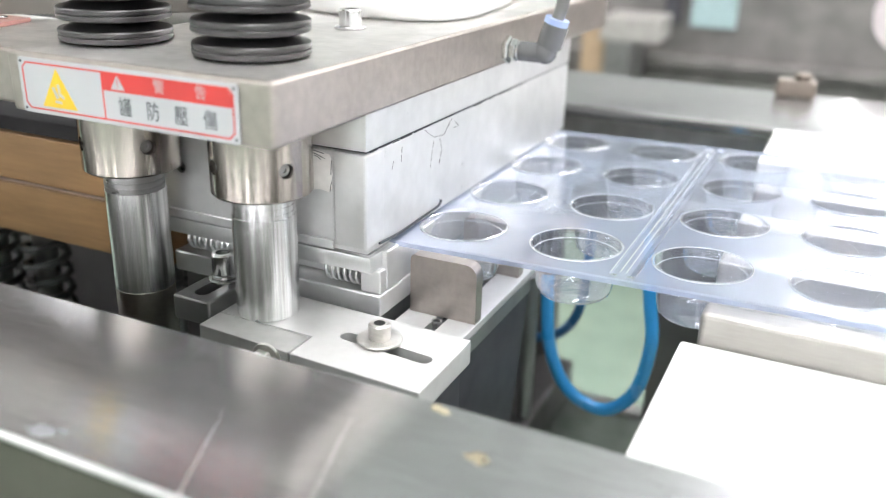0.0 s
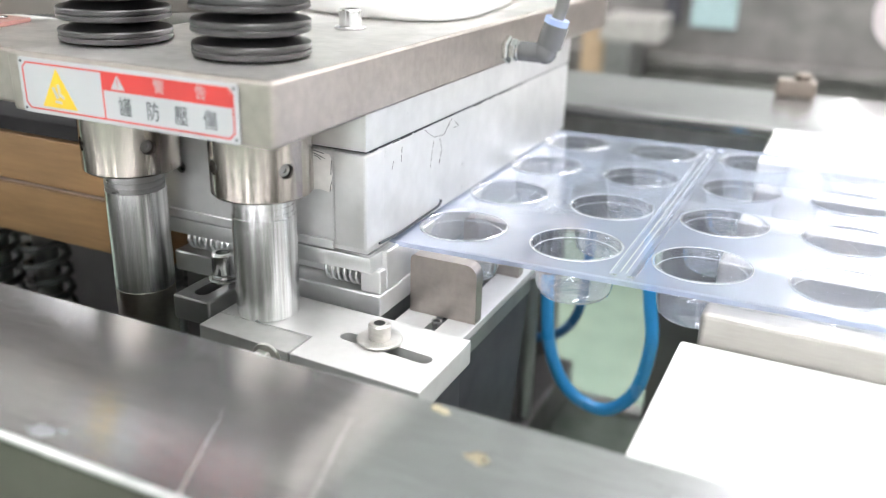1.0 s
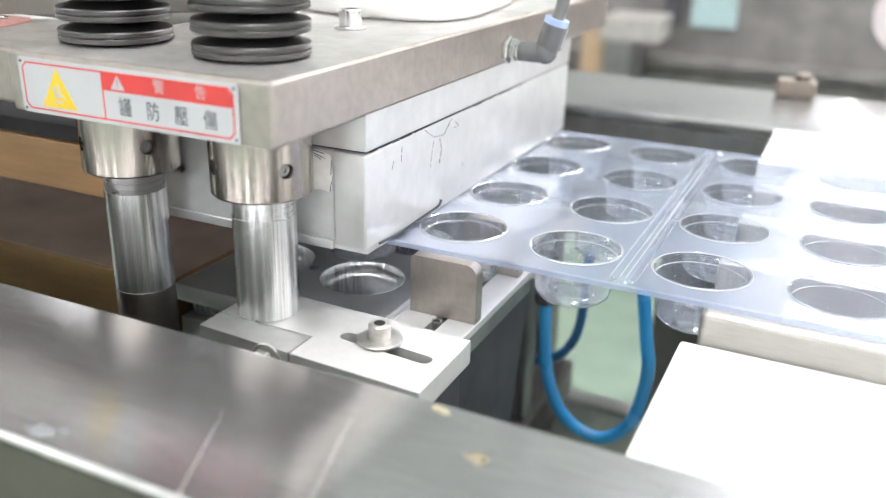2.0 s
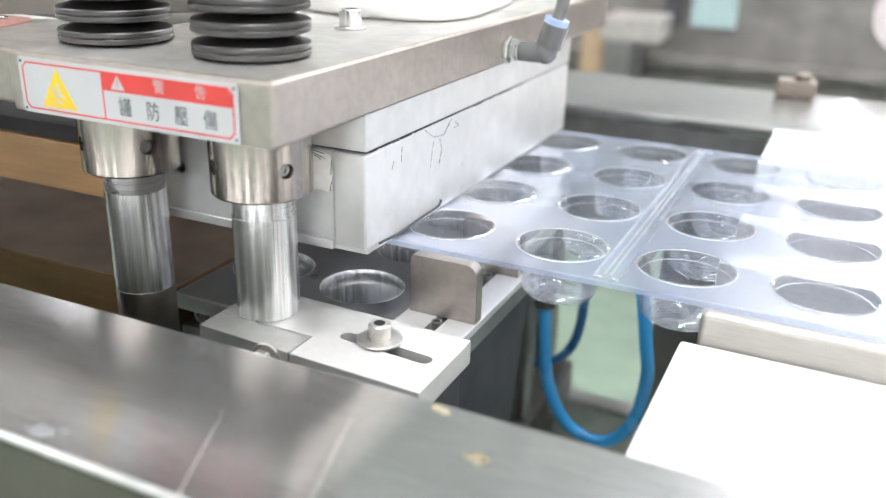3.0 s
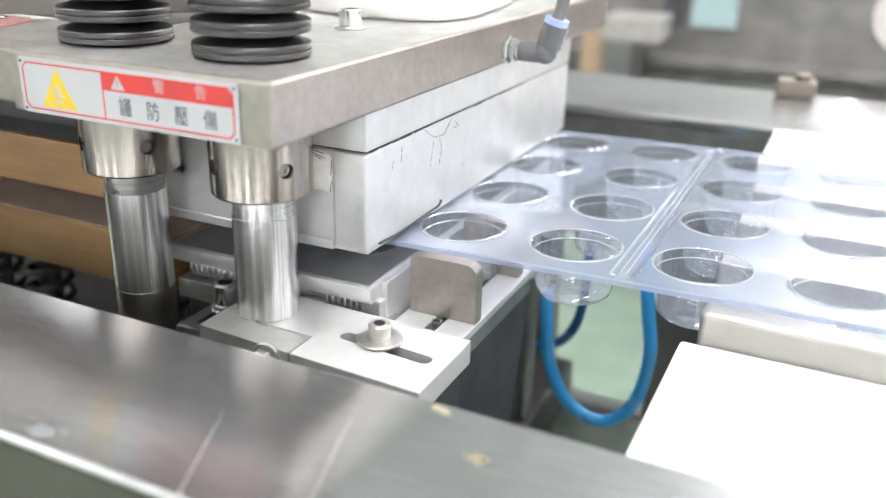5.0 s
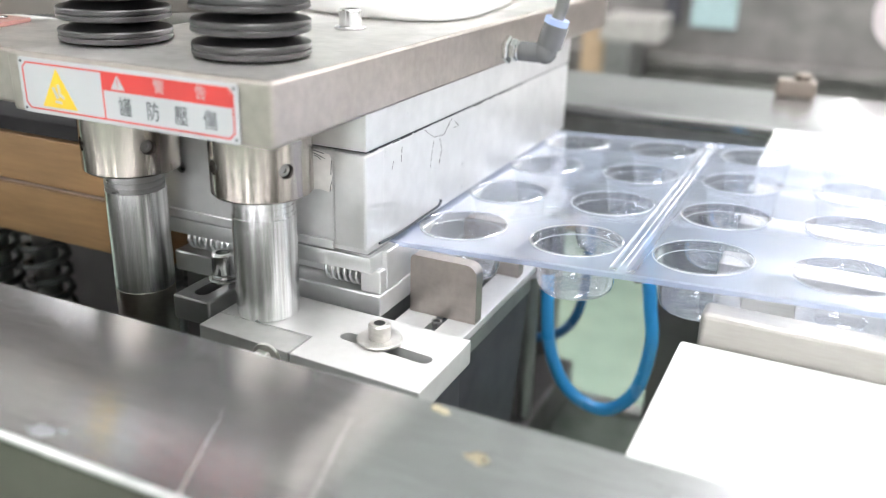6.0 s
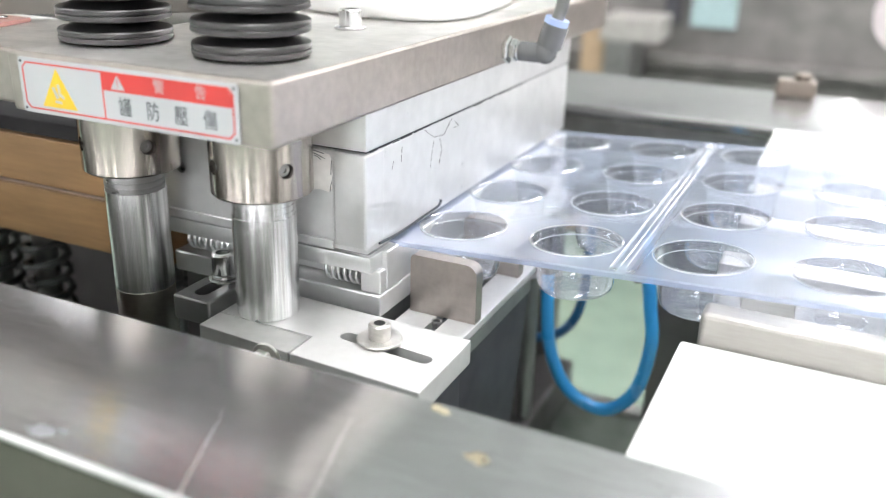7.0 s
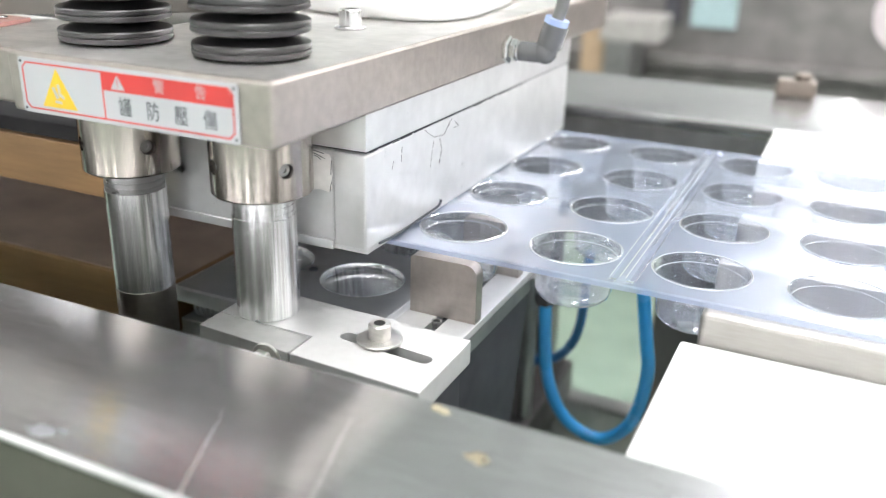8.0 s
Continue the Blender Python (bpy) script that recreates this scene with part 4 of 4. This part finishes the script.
# ---- beyond the machine ----
def beyond():
    latch = thing("latch", (-0.054, 0.99, 0.921), "small tarnished latch on the rear rail", "latch")
    part("base", box(-0.074, -0.034, 0.985, 1.010, 0.9212, 0.9390, 0.003), LATCH, latch)
    part("knob", turned(solid(0.009, 0.9392, 0.9460, 0.002), (-0.048, 0.9975, 0), 24), LATCH, latch, smooth=True)
    own = thing("cabinet", (-0.2, 3.2, 0), "grey brown machine cabinet behind the line", "cabinet")
    part("body", box(-4.4, 3.6, 3.2, 3.9, 0.05, 1.05, 0.01), CABINET, own)
    part("plinth", box(-4.35, 3.55, 3.23, 3.87, 0.0, 0.0498, 0.004), DARK, own)
    for x in (-3.6, -2.55, -1.5, -0.45, 0.6, 1.65):
        d = part("door", box(x - 0.5, x + 0.5, 3.18, 3.1995, 0.12, 0.58, 0.004), CABINET, own)
        part("handle", box(x + 0.40, x + 0.42, 3.15, 3.1798, 0.30, 0.48, 0.004), DARK, d)
    part("shelf_edge", box(-4.4, 3.6, 3.12, 3.1995, 0.600, 0.630, 0.004), CABINET, own)
    part("board", box(-0.55, -0.40, 3.17, 3.1995, 0.735, 1.04, 0.003), TEAL, own, "pale teal board")
    part("post", box(-0.64, -0.585, 3.16, 3.1995, 0.74, 1.04, 0.003), DARK, own, "dark post")
    post_ = thing("carton", (-0.82, 3.0, 0.0), "brown carton standing beside the cabinet", "carton")
    part("lower_box", box(-0.95, -0.78, 2.95, 3.10, 0.0, 0.55, 0.004), CARD, post_)
    part("upper_box", box(-0.87, -0.79, 2.96, 3.10, 0.5505, 0.73, 0.004), CARD, post_)
    case = thing("equipment_case", (-0.74, 3.0, 0.0), "dark grey equipment case with a pale lid", "case")
    part("body", box(-0.775, -0.68, 2.9, 3.10, 0.0, 0.70, 0.01), DARKMETAL, case)
    part("lid", box(-0.79, -0.60, 2.89, 3.11, 0.7005, 0.78, 0.006), PALE, case)
    reel = thing("film_reel", (0.045, 1.3, 0.0), "pale pink plastic film reel on a stand", "reel")
    disc = turned([(0, -0.03), (0.046, -0.03), (0.048, -0.028), (0.048, 0.028), (0.046, 0.03), (0, 0.03)], (0.0555, 1.3, 0.985), 48, "Y")
    part("roll", disc, PINK, reel, smooth=True)
    part("pole", turned(solid(0.012, 0.0, 0.936), (0.0555, 1.3, 0), 20), STEEL_SIDE, reel, smooth=True)
    # guard and strip at the heating end
    pan = thing("side_guard", (-0.44, 0.41, 1.0319), "beige sheet metal guard beside the press plate", "guard")
    # The height and left end are unseen, added to dull the rail's reflections.
    part("sheet", prism([(-0.94, 0.346), (-0.494, 0.346), (-0.374, 0.456), (-0.38, 0.462), (-0.50, 0.352), (-0.94, 0.352)], 1.0334, 1.50, bevel=0.001), GUARD, pan)
    strip = thing("red_strip", (-0.48, 0.35, 1.0307), "faded red strip screwed on the side plate", "strip")
    part("bar", prism([(-0.60, 0.3440), (-0.437, 0.3440), (-0.445, 0.3720), (-0.60, 0.3420 + 0.03)], 1.0308, 1.0332, bevel=0.0006), RED, strip)
    part("screw_head", turned(solid(0.0030, 1.0333, 1.0350), (-0.4515, 0.3580, 0), 20), CHROME, strip, smooth=True)


beyond()


def marks():
    """Old glue and pale scuffs on the front rail."""
    rng = random.Random(4)
    for n, lab, cat, x, y, r, mat in (("glue_spot", "small yellowish glue spot on the steel rail", "stain", -0.1173, 0.2545, 0.0040, GLUE), ("glue_spot", "small yellowish glue spot on the steel rail", "stain", -0.0929, 0.2324, 0.0045, GLUE), ("scuff_mark", "pale scuff mark on the steel rail", "stain", -0.2366, 0.1765, 0.0050, SCUFF), ("scuff_mark", "pale scuff mark on the steel rail", "stain", -0.2290, 0.1800, 0.0022, SCUFF)):
        pts = []
        for k in range(18):
            a = 2 * math.pi * k / 18
            q = r * (0.55 + 0.55 * rng.random())
            pts.append((x + 1.3 * q * math.cos(a), y + 0.8 * q * math.sin(a)))
        ob = part(n, prism(pts, Z_RAIL + 0.00004, Z_RAIL + 0.00018), mat)
        tagged(ob, lab, cat)


def scratches():
    """Thin bright strips that paint reflected light streaks on the front rail."""
    for (x0, y0), (x1, y1), w in (((-0.1899, 0.2209), (-0.1690, 0.1700), 0.00030), ((-0.1489, 0.2509), (-0.1262, 0.1720), 0.00016), ((-0.2958, 0.2248), (-0.2680, 0.1845), 0.00018)):
        way = Vector((x1 - x0, y1 - y0)).normalized()
        side = Vector((-way.y, way.x)) * w
        pts = [(x0, y0), (x0 + (x1 - x0) * 0.4 + side.x * 0.6, y0 + (y1 - y0) * 0.4 + side.y * 0.6), (x1 + side.x, y1 + side.y), (x1 - side.x, y1 - side.y), (x0 + (x1 - x0) * 0.4 - side.x * 0.6, y0 + (y1 - y0) * 0.4 - side.y * 0.6)]
        tagged(part("scratch", prism(pts, Z_RAIL + 0.00003, Z_RAIL + 0.00009), STREAK), "long bright strip standing in for a reflected streak on the rail", "scratch", "scratches on the rail")


marks()
scratches()


# ---- what moves ----
STROKE = [(0.0, 0), (1.3, 0), (1.4, -0.0012), (1.5, -0.0096), (1.6, -0.0165), (1.7, -0.025), (1.8, -0.033), (1.9, -0.040), (2.0, -0.046), (2.1, -0.0505), (2.2, -0.052), (4.3, -0.052), (4.4, -0.0505), (4.5, -0.047), (4.6, -0.0425), (4.7, -0.037), (4.9, -0.025), (5.1, -0.012), (5.3, -0.002), (5.4, 0), (7.25, 0), (7.35, -0.0012), (7.4, -0.004), (7.5, -0.0115), (7.6, -0.019), (7.7, -0.0265), (7.8, -0.034), (7.9, -0.041), (8.0, -0.047)]
FEED = [(0.0, -0.139, 1.2), (1.4, -0.139, 1.2), (1.5, -0.139, 0.0), (2.15, -0.139, 0.0), (2.4, -0.118, 0.0), (2.6, -0.085, 0.0), (2.8, -0.043, 0.0), (2.9, -0.020, 0.0), (3.0, -0.0080, 0.0), (3.15, 0.0, 0.0), (4.7, 0.0, 0.0), (5.3, 0.0, 2.5), (5.5, 0.0, 2.8), (7.3, 0.0, 2.8), (7.4, 0.0, 2.0), (7.5, 0.0, 0.7), (7.6, 0.0, 0.0), (8.0, 0.0, 0.0)]


def motions():
    for ob, share in ((MOULD, 1.0), (HEATER, 1.0), (HOSE_LOOP, 0.58), (HOSE_SHORT, 0.5)):
        x, y, z = ob.location
        walk(ob, [(t, pose(x, y, z + d * share)) for t, d in STROKE])
    x, y, z = FILM.location
    walk(FILM, [(t, pose(x, y, z, 0, -a, 0) @ pose(f, 0, 0)) for t, f, a in FEED])


motions()
